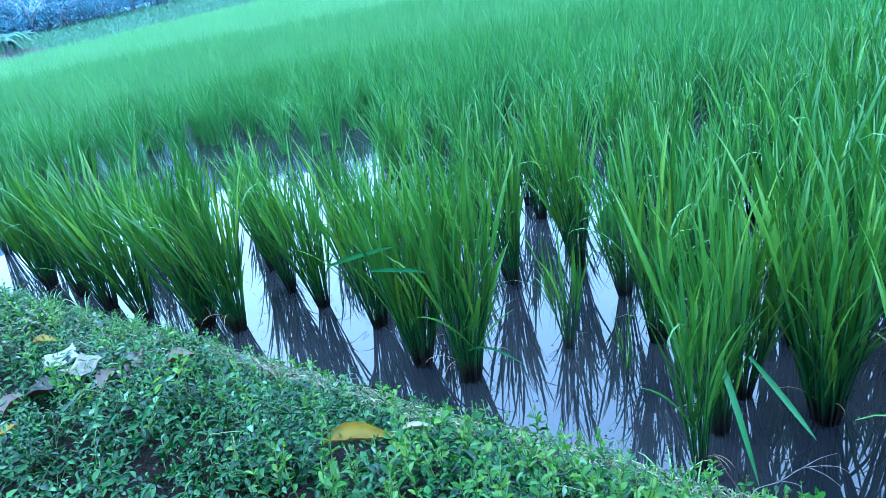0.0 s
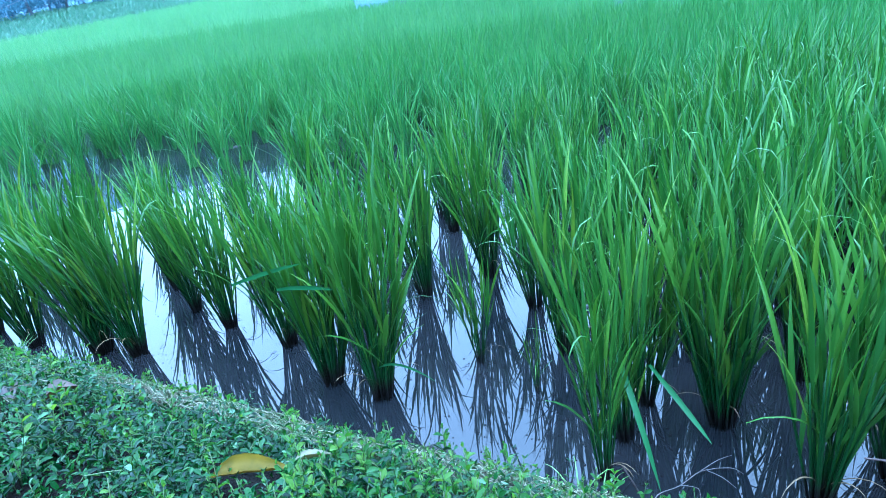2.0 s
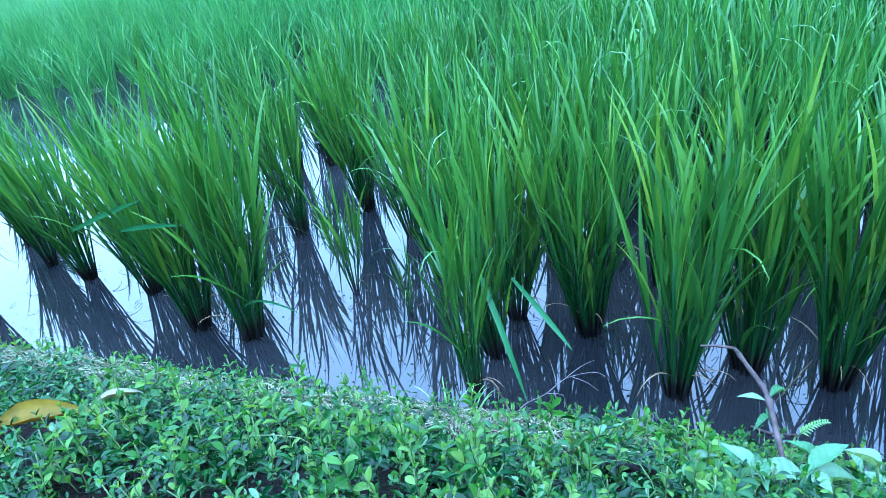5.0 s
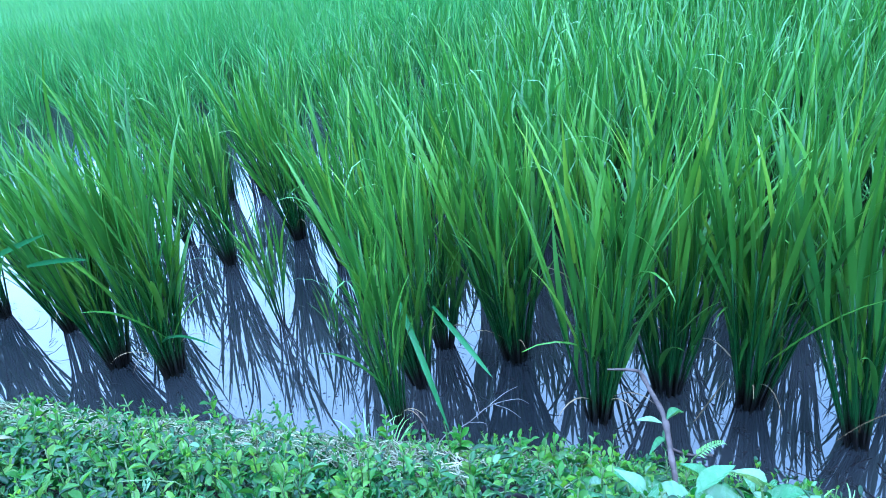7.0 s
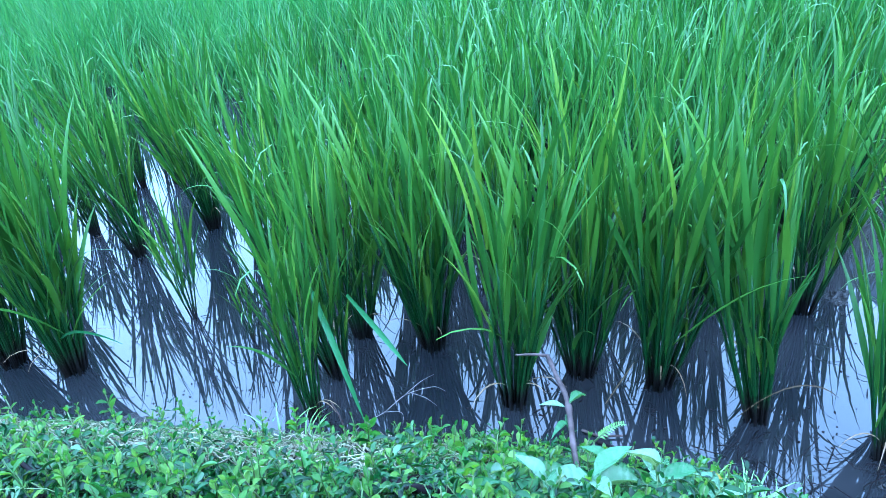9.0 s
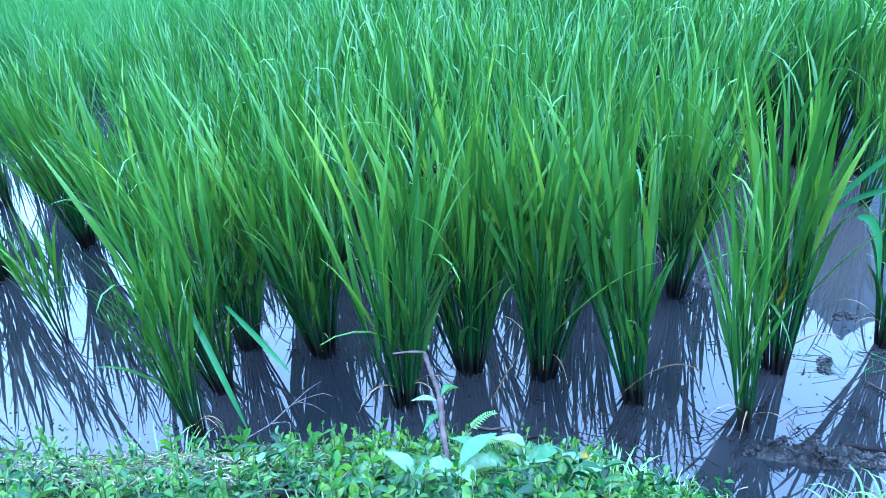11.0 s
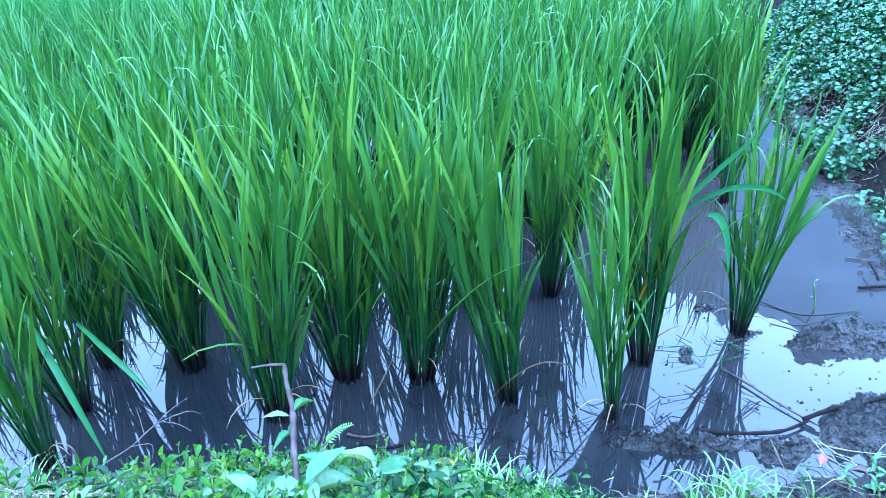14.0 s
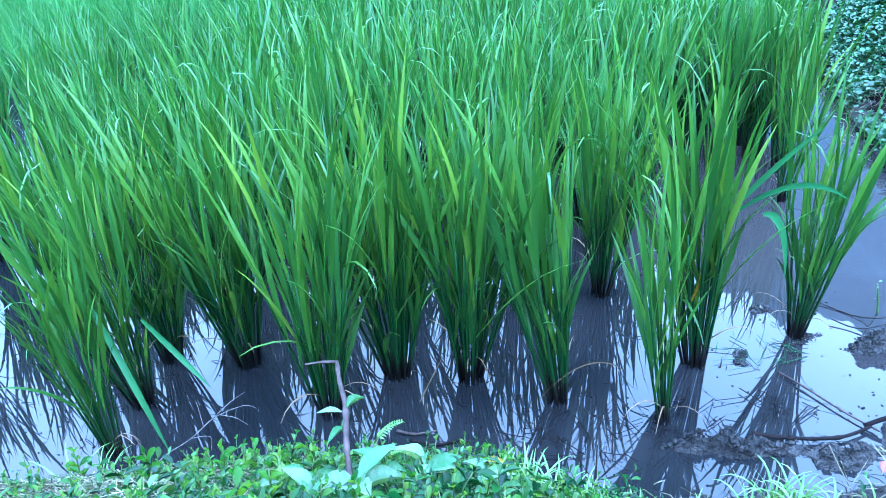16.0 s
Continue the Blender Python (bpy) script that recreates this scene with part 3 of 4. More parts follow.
def strip_crop(name, places, blades, width, height, levels, mat):
    """Far crop: bent tapering blades in clumps, all in one mesh."""
    verts, faces = [], []
    for a, s, r in places:
        p = plan(a, s)
        size = r.uniform(0.88, 1.1) * height
        for k in range(blades):
            az, out = r.uniform(0, 6.283), r.uniform(0.02, 0.32) + (0.3 if r.random() < 0.15 else 0)
            dx, dy = math.cos(az), math.sin(az)
            rad = r.uniform(0, 0.05)
            x, y, z = p.x + rad * dx, p.y + rad * dy, (0.0 if k % 3 else 0.16)
            ang, ln, w = out * 0.7, size * r.uniform(0.7, 1.05) - z, width * r.uniform(0.8, 1.2)
            t0 = r.uniform(0, 6.28)
            fx, fy = math.cos(t0), math.sin(t0)
            n0 = len(verts)
            for q in range(levels):
                t = q / levels
                ww = w * (1 - 0.5 * t * t) / 2
                verts += [(x - fx * ww, y - fy * ww, z), (x + fx * ww, y + fy * ww, z)]
                step = ln / levels
                x, y, z = x + dx * step * math.sin(ang), y + dy * step * math.sin(ang), z + step * math.cos(ang)
                ang += out * 0.45 + (0.35 if r.random() < 0.05 else 0)
                if q:
                    b = n0 + 2 * q
                    faces.append((b - 2, b - 1, b + 1, b))
            verts.append((x, y, z))
            b = n0 + 2 * levels
            faces.append((b - 2, b - 1, b))
    return mesh_object(name, verts, faces, mat)


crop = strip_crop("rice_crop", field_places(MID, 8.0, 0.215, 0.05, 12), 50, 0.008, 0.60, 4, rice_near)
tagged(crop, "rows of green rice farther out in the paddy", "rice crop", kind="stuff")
crop = strip_crop("rice_crop", field_places(8.0, 16.0, 0.25, 0.1, 13), 44, 0.0085, 0.56, 3, rice_mid_hazed)
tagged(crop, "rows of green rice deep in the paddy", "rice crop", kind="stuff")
crop = strip_crop("rice_crop", field_places(16.0, 56.0, 0.36, 0.17, 14), 30, 0.014, 0.54, 2, rice_far_hazed)
tagged(crop, "green rice at the far paddy side, paled in colour for haze", "rice crop", kind="stuff")

# ---- bank plants ----
def leaf_template(stations, widths, fold=0.25, sag=0.15):
    """A unit leaf along +x with a folded midrib: vertices and faces."""
    v = [(0, 0, 0)]
    for t, w in zip(stations, widths):
        z = -sag * t * t
        v += [(t, -w, z + fold * w), (t, 0, z), (t, w, z + fold * w)]
    v.append((1, 0, -sag))
    f = [(0, 1, 2), (0, 2, 3)]
    for k in range(len(stations) - 1):
        b = 1 + 3 * k
        f += [(b, b + 3, b + 4, b + 1), (b + 1, b + 4, b + 5, b + 2)]
    b, tip = 1 + 3 * (len(stations) - 1), len(v) - 1
    f += [(b, tip, b + 1), (b + 1, tip, b + 2)]
    return np.array(v, float), f


OVAL = leaf_template((0.3, 0.72), (0.62, 1.0), 0.12)
OVAL_FINE = leaf_template((0.14, 0.4, 0.66, 0.87), (0.42, 0.92, 1.0, 0.6), 0.16)
ROUND = leaf_template((0.2, 0.8), (0.85, 0.85), 0.25, 0.1)


class Soup:
    """Many small leaves gathered into one mesh."""

    def __init__(self):
        self.v, self.f, self.n = [], [], 0

    def add(self, template, m, length, width):
        tv, tf = template
        w = tv * (length, width / 2, length if template is not ROUND else width / 2)
        rot = np.array(m.to_3x3())
        self.v.append(w @ rot.T + np.array(m.translation))
        n = self.n
        self.f += [tuple(n + i for i in face) for face in tf]
        self.n += len(tv)

    def strip(self, points, width, side):
        """A thin stalk or straw through the points, three-sided."""
        vs, fs = tube(points, [width / 2] * len(points), 3)
        self.v.append(np.array([tuple(q) for q in vs]))
        self.f += [tuple(self.n + i for i in face) for face in fs]
        self.n += len(vs)

    def build(self, name, mat):
        return mesh_object(name, np.concatenate(self.v).tolist(), self.f, mat)


def sprig(r, base, height, leaves, stems, tall=False, big=1.0):
    """One creeping shoot: a leaning stalk with pairs of opposite oval leaves."""
    lean, az = r.uniform(0.05, 1.15 if not tall else 0.4), r.uniform(0, 6.283)
    d = Vector((math.sin(lean) * math.cos(az), math.sin(lean) * math.sin(az), math.cos(lean)))
    pts, p = [base.copy()], base.copy()
    nodes = max(2, int(height / (0.014 if not tall else 0.017)))
    for k in range(nodes):
        d = (d + Vector((r.uniform(-0.12, 0.12), r.uniform(-0.12, 0.12), 0.08))).normalized()
        p = p + d * height / nodes
        pts.append(p)
        t = (k + 1) / nodes
        ln = (0.0098 + 0.0092 * math.sin(math.pi * min(1, t * 0.9))) * r.uniform(0.7, 1.25) * big * (0.75 if k == nodes - 1 else 1)
        turn = r.uniform(-0.3, 0.3) + (k % 2) * 1.5708
        frame_z = d.to_track_quat("Z", "X").to_matrix().to_4x4()
        for q in (0, math.pi):
            up = r.uniform(0.1, 0.7) + (0.5 if k == nodes - 1 else 0) + (0.3 if tall else 0)
            m = Matrix.Translation(p) @ frame_z @ Matrix.Rotation(turn + q, 4, "Z") @ Matrix.Rotation(-up, 4, "Y") @ Matrix.Rotation(r.uniform(-0.4, 0.4), 4, "X")
            leaves(m, ln, ln * r.uniform(0.30, 0.50))
    stems(pts)


def weed_mat():
    r = random.Random(21)
    leaves, stems = Soup(), Soup()
    for lo, hi, count, big in ((-1.75, 0.85, 10000, 0.92), (-4.4, -1.75, 3400, 1.1), (0.85, 1.7, 160, 0.9)):
        for k in range(count):
            a = r.uniform(lo, hi)
            s = r.uniform(0.22, 1.27)
            if s > 1.235 - 0.2 * smooth(0.3, 0.75, a) + 0.04 * noise.noise(Vector((a * 4, 0, 5))):
                continue
            if a > 0.6 and r.random() < smooth(0.6, 1.0, a) * 0.75 and s > 0.85:
                continue
            if s > 0.86 and a < 0.2 and noise.noise(Vector((a * 5, s * 7, 9))) + 3.0 * (s - 1.0) > r.uniform(-0.4, 0.35):
                continue
            if s < 0.8 and a < 0.1 and noise.noise(Vector((a * 13, s * 13, 4))) > r.uniform(0.25, 0.6):
                continue
            if ((a + 0.672) / 0.085) ** 2 + ((s - 0.575) / 0.05) ** 2 < 1:
                continue
            if -1.6 < a < -0.08 and s > 0.85 + 0.06 * noise.noise(Vector((a * 6, 2, 2))) and r.random() < 0.72:
                continue
            z = ground_height(a, s)
            hump = noise.noise(Vector((a * 9, s * 9, 1)))
            h = r.uniform(0.025, 0.085) * (1 + 0.9 * hump) * (1 - 0.5 * smooth(0.98, 1.2, s))
            sprig(r, plan(a, s, z - 0.006), h, lambda m, ln, w: leaves.add(OVAL_FINE if -1.0 < a < 0.7 and s < 1.0 else OVAL, m, ln, w), lambda pts: stems.strip(pts, 0.0016, 0) if k % 4 == 0 else None, big=big * (1 + 0.1 * smooth(-0.5, 0.1, a)) * (1.45 if k % 9 == 0 else r.uniform(0.7, 1.2)))
    # runners: long pale stalks that creep over the mat
    for k in range(800):
        a, s, az = r.uniform(-2.2, 0.7), r.choice((r.uniform(0.35, 1.2), r.uniform(0.8, 1.2))), r.uniform(0, 6.283)
        if s < 0.75 and a < 0.0 and k % 4:
            continue
        pts = []
        for q in range(5):
            z = ground_height(a, s) + 0.03 + 0.035 * math.sin(q * 0.7) + r.uniform(-0.008, 0.008)
            pts.append(plan(a, s, z))
            a, s, az = a + 0.028 * math.cos(az), s + 0.028 * math.sin(az), az + r.uniform(-0.3, 0.3)
        stems.strip(pts, r.uniform(0.0012, 0.0024), 0)
    # upright shoots that stand over the mat
    shoots = Soup()
    for k in range(1000):
        a = r.choice((r.uniform(-2.6, 0.7), r.uniform(-0.7, 0.7)))
        s = r.uniform(0.4, 1.2 - 0.15 * smooth(0.3, 0.75, a))
        if ((a + 0.672) / 0.085) ** 2 + ((s - 0.575) / 0.05) ** 2 < 1 or -1.6 < a < -0.08 and s > 0.87 and r.random() < 0.7:
            continue
        z = ground_height(a, s)
        sprig(r, plan(a, s, z + 0.01), r.uniform(0.05, 0.10), lambda m, ln, w: shoots.add(OVAL_FINE, m, ln, ln * r.uniform(0.38, 0.55)), lambda pts: stems.strip(pts, 0.002, 0), True, r.uniform(0.7, 1.15))
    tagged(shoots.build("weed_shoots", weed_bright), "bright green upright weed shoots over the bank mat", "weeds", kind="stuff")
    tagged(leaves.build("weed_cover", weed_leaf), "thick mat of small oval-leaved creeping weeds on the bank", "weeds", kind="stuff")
    tagged(stems.build("weed_runners", weed_stem), "pale green creeping stalks among the weeds", "weeds", kind="stuff")


weed_mat()

OVAL_MESHES = []
for k in range(4):
    v, f = leaf_template((0.15, 0.35, 0.62, 0.86), (0.35, 0.68, 1.0, 0.72), 0.15 + 0.08 * k, 0.05 + 0.1 * k)
    me = bpy.data.meshes.new("leaf")
    me.from_pydata((v * (0.030, 0.0068, 0.030)).tolist(), [], f)
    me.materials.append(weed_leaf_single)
    me.shade_smooth()
    OVAL_MESHES.append(me)


def weed_sprig(a, s, height, seed, big=1.0):
    """A taller upright shoot at the bank's edge, leaf by leaf."""
    r = random.Random(seed)
    base = plan(a, s, ground_height(a, s) - 0.005)
    plant = new("weed_sprig")
    plant.matrix_world = Matrix.Translation(base)
    lines, poses = [], []
    sprig(r, Vector((0, 0, 0)), height, lambda m, ln, w: poses.append(m @ Matrix.Scale(ln / 0.028, 4)), lines.append, True, big)
    v, f = tube(lines[0], [0.0017 - 0.0007 * k / len(lines[0]) for k in range(len(lines[0]))], 5)
    stem = mesh_object("stem", v, f, weed_stem, plant)
    for m in poses:
        shared("leaf", OVAL_MESHES[r.randrange(4)], stem, m)
    tagged(plant, "upright weed shoot with paired oval green leaves on the bank", "weed", "weed shoots on the bank edge")


r = random.Random(5)
for k in range(34):
    weed_sprig(r.uniform(0.05, 0.62), r.uniform(0.72, 1.04), r.uniform(0.06, 0.10), 560 + k, r.uniform(0.95, 1.4))
for k in range(90):
    a = r.uniform(-2.3, 0.75) if k % 2 else r.uniform(-0.15, 0.75)
    weed_sprig(a, 1.16 - 0.15 * smooth(0.3, 0.75, a) - abs(r.gauss(0, 0.13)), r.uniform(0.06, 0.11), 500 + k, r.uniform(0.9, 1.35))
for k, (a, s, h) in enumerate([(-2.02, 1.12, 0.16), (-1.55, 1.16, 0.12), (-0.66, 1.08, 0.13), (-0.50, 1.10, 0.13), (-0.28, 1.09, 0.12), (0.0, 1.05, 0.12), (0.06, 1.0, 0.11), (0.10, 1.03, 0.12), (-0.1, 0.98, 0.12)]):
    weed_sprig(a, s, h, 600 + k, 1.35)


def litter(name, lo, hi, count, mat, label, seed, lift=0.025):
    """Dry cut stalks strewn on the ground."""
    r = random.Random(seed)
    bits = Soup()
    for k in range(count):
        a, s, az, ln = r.uniform(*lo), r.uniform(*hi), r.uniform(0, 6.283), r.uniform(0.02, 0.09)
        pts = []
        for q in range(3):
            aa, ss = a + ln * (q / 2 - 0.5) * math.cos(az), s + ln * (q / 2 - 0.5) * math.sin(az)
            pts.append(plan(aa, ss, max(0.0, ground_height(aa, ss)) + 0.006 + r.uniform(0, lift)))
        bits.strip(pts, r.uniform(0.001, 0.0028), 0)
    tagged(bits.build(name, mat), label, "dry stalks", kind="stuff")


litter("straw_litter", (-1.8, 0.1), (0.82, 1.24), 4200, straw, "pale dry cut grass strewn along the bank edge", 31, 0.06)
litter("straw_litter", (-3.6, -1.2), (0.45, 1.2), 700, straw, "dry stalks lying among the bank weeds", 32, 0.055)
litter("straw_litter", (2.1, 2.8), (1.6, 2.9), 260, straw, "brown dry stalks on the muddy side bank", 33)
litter("straw_litter", (2.28, 2.72), (2.38, 2.78), 260, straw, "dry brown stalks on the bare patch of the side bank", 35, 0.05)
litter("straw_litter", (2.32, 2.52), (2.9, 3.2), 90, straw, "dry stalks among the creeping vine", 36, 0.07)
litter("rootlet_litter", (0.5, 1.25), (1.20, 1.40), 110, bark_dark, "dark rootlets and bits of stalk in the shallows", 37, 0.006)
litter("leaf_litter", (1.08, 1.30), (1.48, 1.62), 26, old_leaf, "dead grey-green leaves afloat by the rice", 38, 0.004)
litter("straw_litter", (0.8, 1.5), (1.02, 1.16), 60, straw, "straw bits pressed into the wet mud", 34)


def blade_tuft(name, a, s, count, length, width, mat, label, category, seed, z=None):
    """A tuft of arching grass, each blade a part."""
    r = random.Random(seed)
    base = plan(a, s, (ground_height(a, s) if z is None else z) - 0.004)
    plant = new(name)
    plant.matrix_world = Matrix.Translation(base)
    meshes = [blade_mesh("blade", length * (0.7 + 0.15 * i), width, 0.5 + 0.25 * i, 1.0 * i, 80 + i, mat, 6) for i in range(4)]
    for k in range(count):
        m = Matrix.Translation((r.uniform(-0.012, 0.012), r.uniform(-0.012, 0.012), 0)) @ Matrix.Rotation(r.uniform(0, 6.283), 4, "Z") @ Matrix.Rotation(r.uniform(0.05, 0.45), 4, "Y")
        shared("blade", meshes[r.randrange(4)], plant, m)
    return tagged(plant, label, category, "grass tufts on the bank")


grass_single = leafy("grass_single", [(0.0, (0.075, 0.150, 0.028)), (1.0, (0.14, 0.235, 0.055))], rough=0.42, glow=0.3, island=False, patch_scale=20)
for k, (a, s, count, ln) in enumerate([(0.52, 1.02, 14, 0.10), (0.58, 1.06, 16, 0.10), (0.50, 0.93, 14, 0.11), (0.46, 0.98, 12, 0.10), (0.63, 1.0, 14, 0.09), (0.70, 0.98, 12, 0.09),
                                      (0.94, 1.04, 14, 0.09), (1.0, 1.08, 18, 0.11), (1.06, 1.08, 16, 0.10), (1.10, 1.04, 12, 0.08), (0.86, 1.02, 12, 0.08), (1.17, 1.03, 12, 0.08),
                                      (-0.40, 1.22, 12, 0.14), (-0.34, 1.22, 10, 0.12), (-2.62, 1.2, 16, 0.16), (-2.85, 1.15, 14, 0.15), (-3.2, 1.15, 14, 0.14), (0.78, 0.95, 14, 0.1), (0.9, 0.93, 14, 0.1), (0.55, 0.98, 16, 0.11), (0.60, 0.95, 16, 0.11), (0.66, 1.04, 14, 0.09), (0.74, 1.01, 14, 0.10), (0.82, 0.98, 12, 0.09), (0.96, 0.99, 14, 0.09), (1.03, 1.03, 14, 0.10)]):
    blade_tuft("grass_tuft", a, s, count, ln, 0.0042, grass_single, "small tuft of light green grass at the water's edge", "grass", 700 + k)

# ---- broad-leaved plant by the stick ----
BROAD = []
for k in range(3):
    st = (0.08, 0.2, 0.35, 0.5, 0.65, 0.8, 0.92)
    wd = [0.28, 0.62, 0.95, 1.0, 0.82, 0.5, 0.22]
    v, f = leaf_template(st, wd, 0.15 + 0.1 * k, 0.15 + 0.12 * k)
    rr = random.Random(k)
    v[:, 2] += np.array([rr.uniform(-0.014, 0.014) for _ in v])
    v[:, 1] *= np.array([rr.uniform(0.92, 1.08) for _ in v])
    me = bpy.data.meshes.new("leaf")
    me.from_pydata((v * (0.050, 0.0105, 0.050)).tolist(), [], f)
    me.materials.append(broad_leaf)
    me.shade_smooth()
    BROAD.append(me)


def broad_weed(x, y, z0, height, leaves, size, seed, label):
    """A soft broad-leaved weed: a stalk with large drooping leaves spiralling up it."""
    r = random.Random(seed)
    plant = new("broad_leaf_weed")
    plant.matrix_world = Matrix.Translation((x, y, z0))
    pts = [Vector((0.006 * math.sin(k), 0.004 * k, height * k / 5)) for k in range(6)]
    v, f = tube(pts, [0.0032 - 0.0003 * k for k in range(6)], 6)
    stem = mesh_object("stem", v, f, weed_stem, plant)
    for k in range(leaves):
        t = 0.25 + 0.75 * (k + 1) / leaves
        m = Matrix.Translation((0, 0.02 * t, height * t)) @ Matrix.Rotation(k * 2.4 + r.uniform(-0.3, 0.3), 4, "Z") @ Matrix.Rotation(r.uniform(-0.45, 0.2) - 0.5 * (t > 0.9), 4, "Y") @ Matrix.Rotation(r.uniform(-0.3, 0.3), 4, "X")
        shared("leaf", BROAD[r.randrange(3)], stem, m @ Matrix.Scale(size * r.uniform(0.75, 1.15), 4))
    tagged(plant, label, "weed", "broad-leaved weeds on the bank")


def on_bank(x, y):
    return ground_height(x * UX + y * UY, x * NX + y * NY)


for k, (x, y, h, n_leaves, size) in enumerate([(0.645, 0.475, 0.05, 8, 1.15), (0.69, 0.44, 0.065, 9, 1.3), (0.765, 0.41, 0.085, 8, 1.05), (0.665, 0.53, 0.06, 7, 1.0), (0.74, 0.47, 0.075, 7, 1.0), (0.80, 0.455, 0.06, 7, 0.8), (0.60, 0.53, 0.045, 6, 0.8), (0.84, 0.38, 0.06, 7, 0.85), (0.72, 0.52, 0.05, 6, 0.8), (0.87, 0.45, 0.05, 6, 0.8), (0.56, 0.50, 0.04, 6, 0.8)]):
    broad_weed(x, y, on_bank(x, y) - 0.004, h + 0.008, n_leaves, size * 0.88, 800 + k, "soft broad-leaved weed with large wet pale green leaves")
for k, (a, s) in enumerate([(1.26, 1.05), (1.31, 1.03), (1.36, 1.09)]):
    p = plan(a, s, ground_height(a, s) - 0.003)
    broad_weed(p.x, p.y, p.z, 0.045, 6, 0.5, 830 + k, "small pale seedling with broad leaves in the mud")
p = plan(1.58, 1.67, -0.005)
broad_weed(p.x, p.y, p.z, 0.10, 6, 0.22, 840, "thin dark sprig standing in the shallow water")


def fern_frond(x, y, z, az, length, seed):
    """A feathery frond: a midrib with narrow leaflets on both sides."""
    plant = new("fern_frond")
    plant.matrix_world = Matrix.Translation((x, y, z)) @ Matrix.Rotation(az, 4, "Z")
    pts = [Vector((length * t, 0, 0.35 * length * math.sin(t * 2.2))) for t in (0, 0.2, 0.4, 0.6, 0.8, 1.0)]
    v, f = tube(pts, [0.0014, 0.0013, 0.0012, 0.001, 0.0008, 0.0005], 5)
    midrib = mesh_object("midrib", v, f, weed_stem, plant)
    lv, lf = leaf_template((0.25, 0.5, 0.8), (0.8, 1.0, 0.6), 0.2, 0.2)
    me = bpy.data.meshes.new("leaflet")
    me.from_pydata((lv * (0.011, 0.0022, 0.011)).tolist(), [], lf)
    me.materials.append(grass_single)
    for k in range(11):
        t = 0.15 + 0.8 * k / 10
        for side in (-1, 1):
            m = Matrix.Translation((length * t, 0, 0.35 * length * math.sin(t * 2.2))) @ Matrix.Rotation(side * 1.0, 4, "Z") @ Matrix.Rotation(-0.3, 4, "Y") @ Matrix.Scale(1.05 - 0.6 * t, 4)
            shared("leaflet", me, midrib, m)
    v, f = tube([Vector((0, 0, 0)), Vector((-0.01, 0, -0.05)), Vector((-0.015, 0, -0.14))], [0.0014, 0.0016, 0.0018], 5)
    mesh_object("stem", v, f, weed_stem, plant)
    tagged(plant, "bright green feathery frond rising from the bank", "fern", "feathery fronds on the bank")


fern_frond(0.775, 0.56, 0.425, -0.15, 0.048, 1)
fern_frond(0.785, 0.545, 0.41, -1.0, 0.040, 3)


# ---- sticks, fallen leaves and scraps ----
def stick(name, points, radius, mat, label, category="stick", taper=0.6, knots=True, seed=3):
    """A knobbly stick along smoothed points; side twigs are added as parts."""
    r = random.Random(seed)
    pts = [Vector(p) for p in points]
    fine = []
    for k in range(len(pts) - 1):
        p0, p1, p2, p3 = pts[max(k - 1, 0)], pts[k], pts[k + 1], pts[min(k + 2, len(pts) - 1)]
        for q in range(5):
            t = q / 5
            fine.append(0.5 * (2 * p1 + (p2 - p0) * t + (2 * p0 - 5 * p1 + 4 * p2 - p3) * t * t + (3 * p1 - p0 - 3 * p2 + p3) * t ** 3))
    fine.append(pts[-1])
    n = len(fine)
    radii = [radius * (1 - (1 - taper) * k / n) * (r.uniform(0.88, 1.15) if knots else 1) * (1.35 if knots and k % 9 == 5 else 1) for k in range(n)]
    base = fine[0].copy()
    v, f = tube([p - base for p in fine], radii, 7)
    ob = mesh_object(name, v, f, mat)
    ob.location = base
    return tagged(ob, label, category) if category else ob


def side_twig(parent, points, radius, mat):
    tw = stick("side_twig", [Vector(p) - parent.location for p in points], radius, mat, "", "", 0.5)
    tw.parent = parent
    return tw


st = stick("stick", [(0.665, 0.435, 0.425), (0.695, 0.49, 0.455), (0.722, 0.54, 0.468), (0.765, 0.61, 0.468), (0.80, 0.685, 0.445), (0.842, 0.766, 0.41)], 0.0044, bark_pale, "bent grey-brown stick poking out of the bank weeds", taper=0.75)
side_twig(st, [(0.842, 0.766, 0.41), (0.824, 0.781, 0.411), (0.800, 0.800, 0.408)], 0.003, bark_pale)
for k, (x, y, z, az) in enumerate([(0.755, 0.60, 0.468, 2.5), (0.742, 0.575, 0.466, 3.4), (0.76, 0.60, 0.47, 0.2), (0.735, 0.565, 0.46, 1.0)]):
    m = Matrix.Translation((x, y, z)) @ Matrix.Rotation(az, 4, "Z") @ Matrix.Rotation(-0.2, 4, "Y") @ Matrix.Diagonal((0.75, 0.5, 0.75, 1))
    lf = shared("leaf", BROAD[k % 3], st, Matrix.Translation(-st.location) @ m)
    lf["label"] = "narrow green leaf"

tw = stick("branched_twig", [(0.545, 1.075, 0.10), (0.60, 1.152, 0.06), (0.662, 1.167, 0.055), (0.725, 1.193, 0.055), (0.768, 1.187, 0.06)], 0.0014, twig_white, "bleached forked twig lying over the shallow water", "twig")
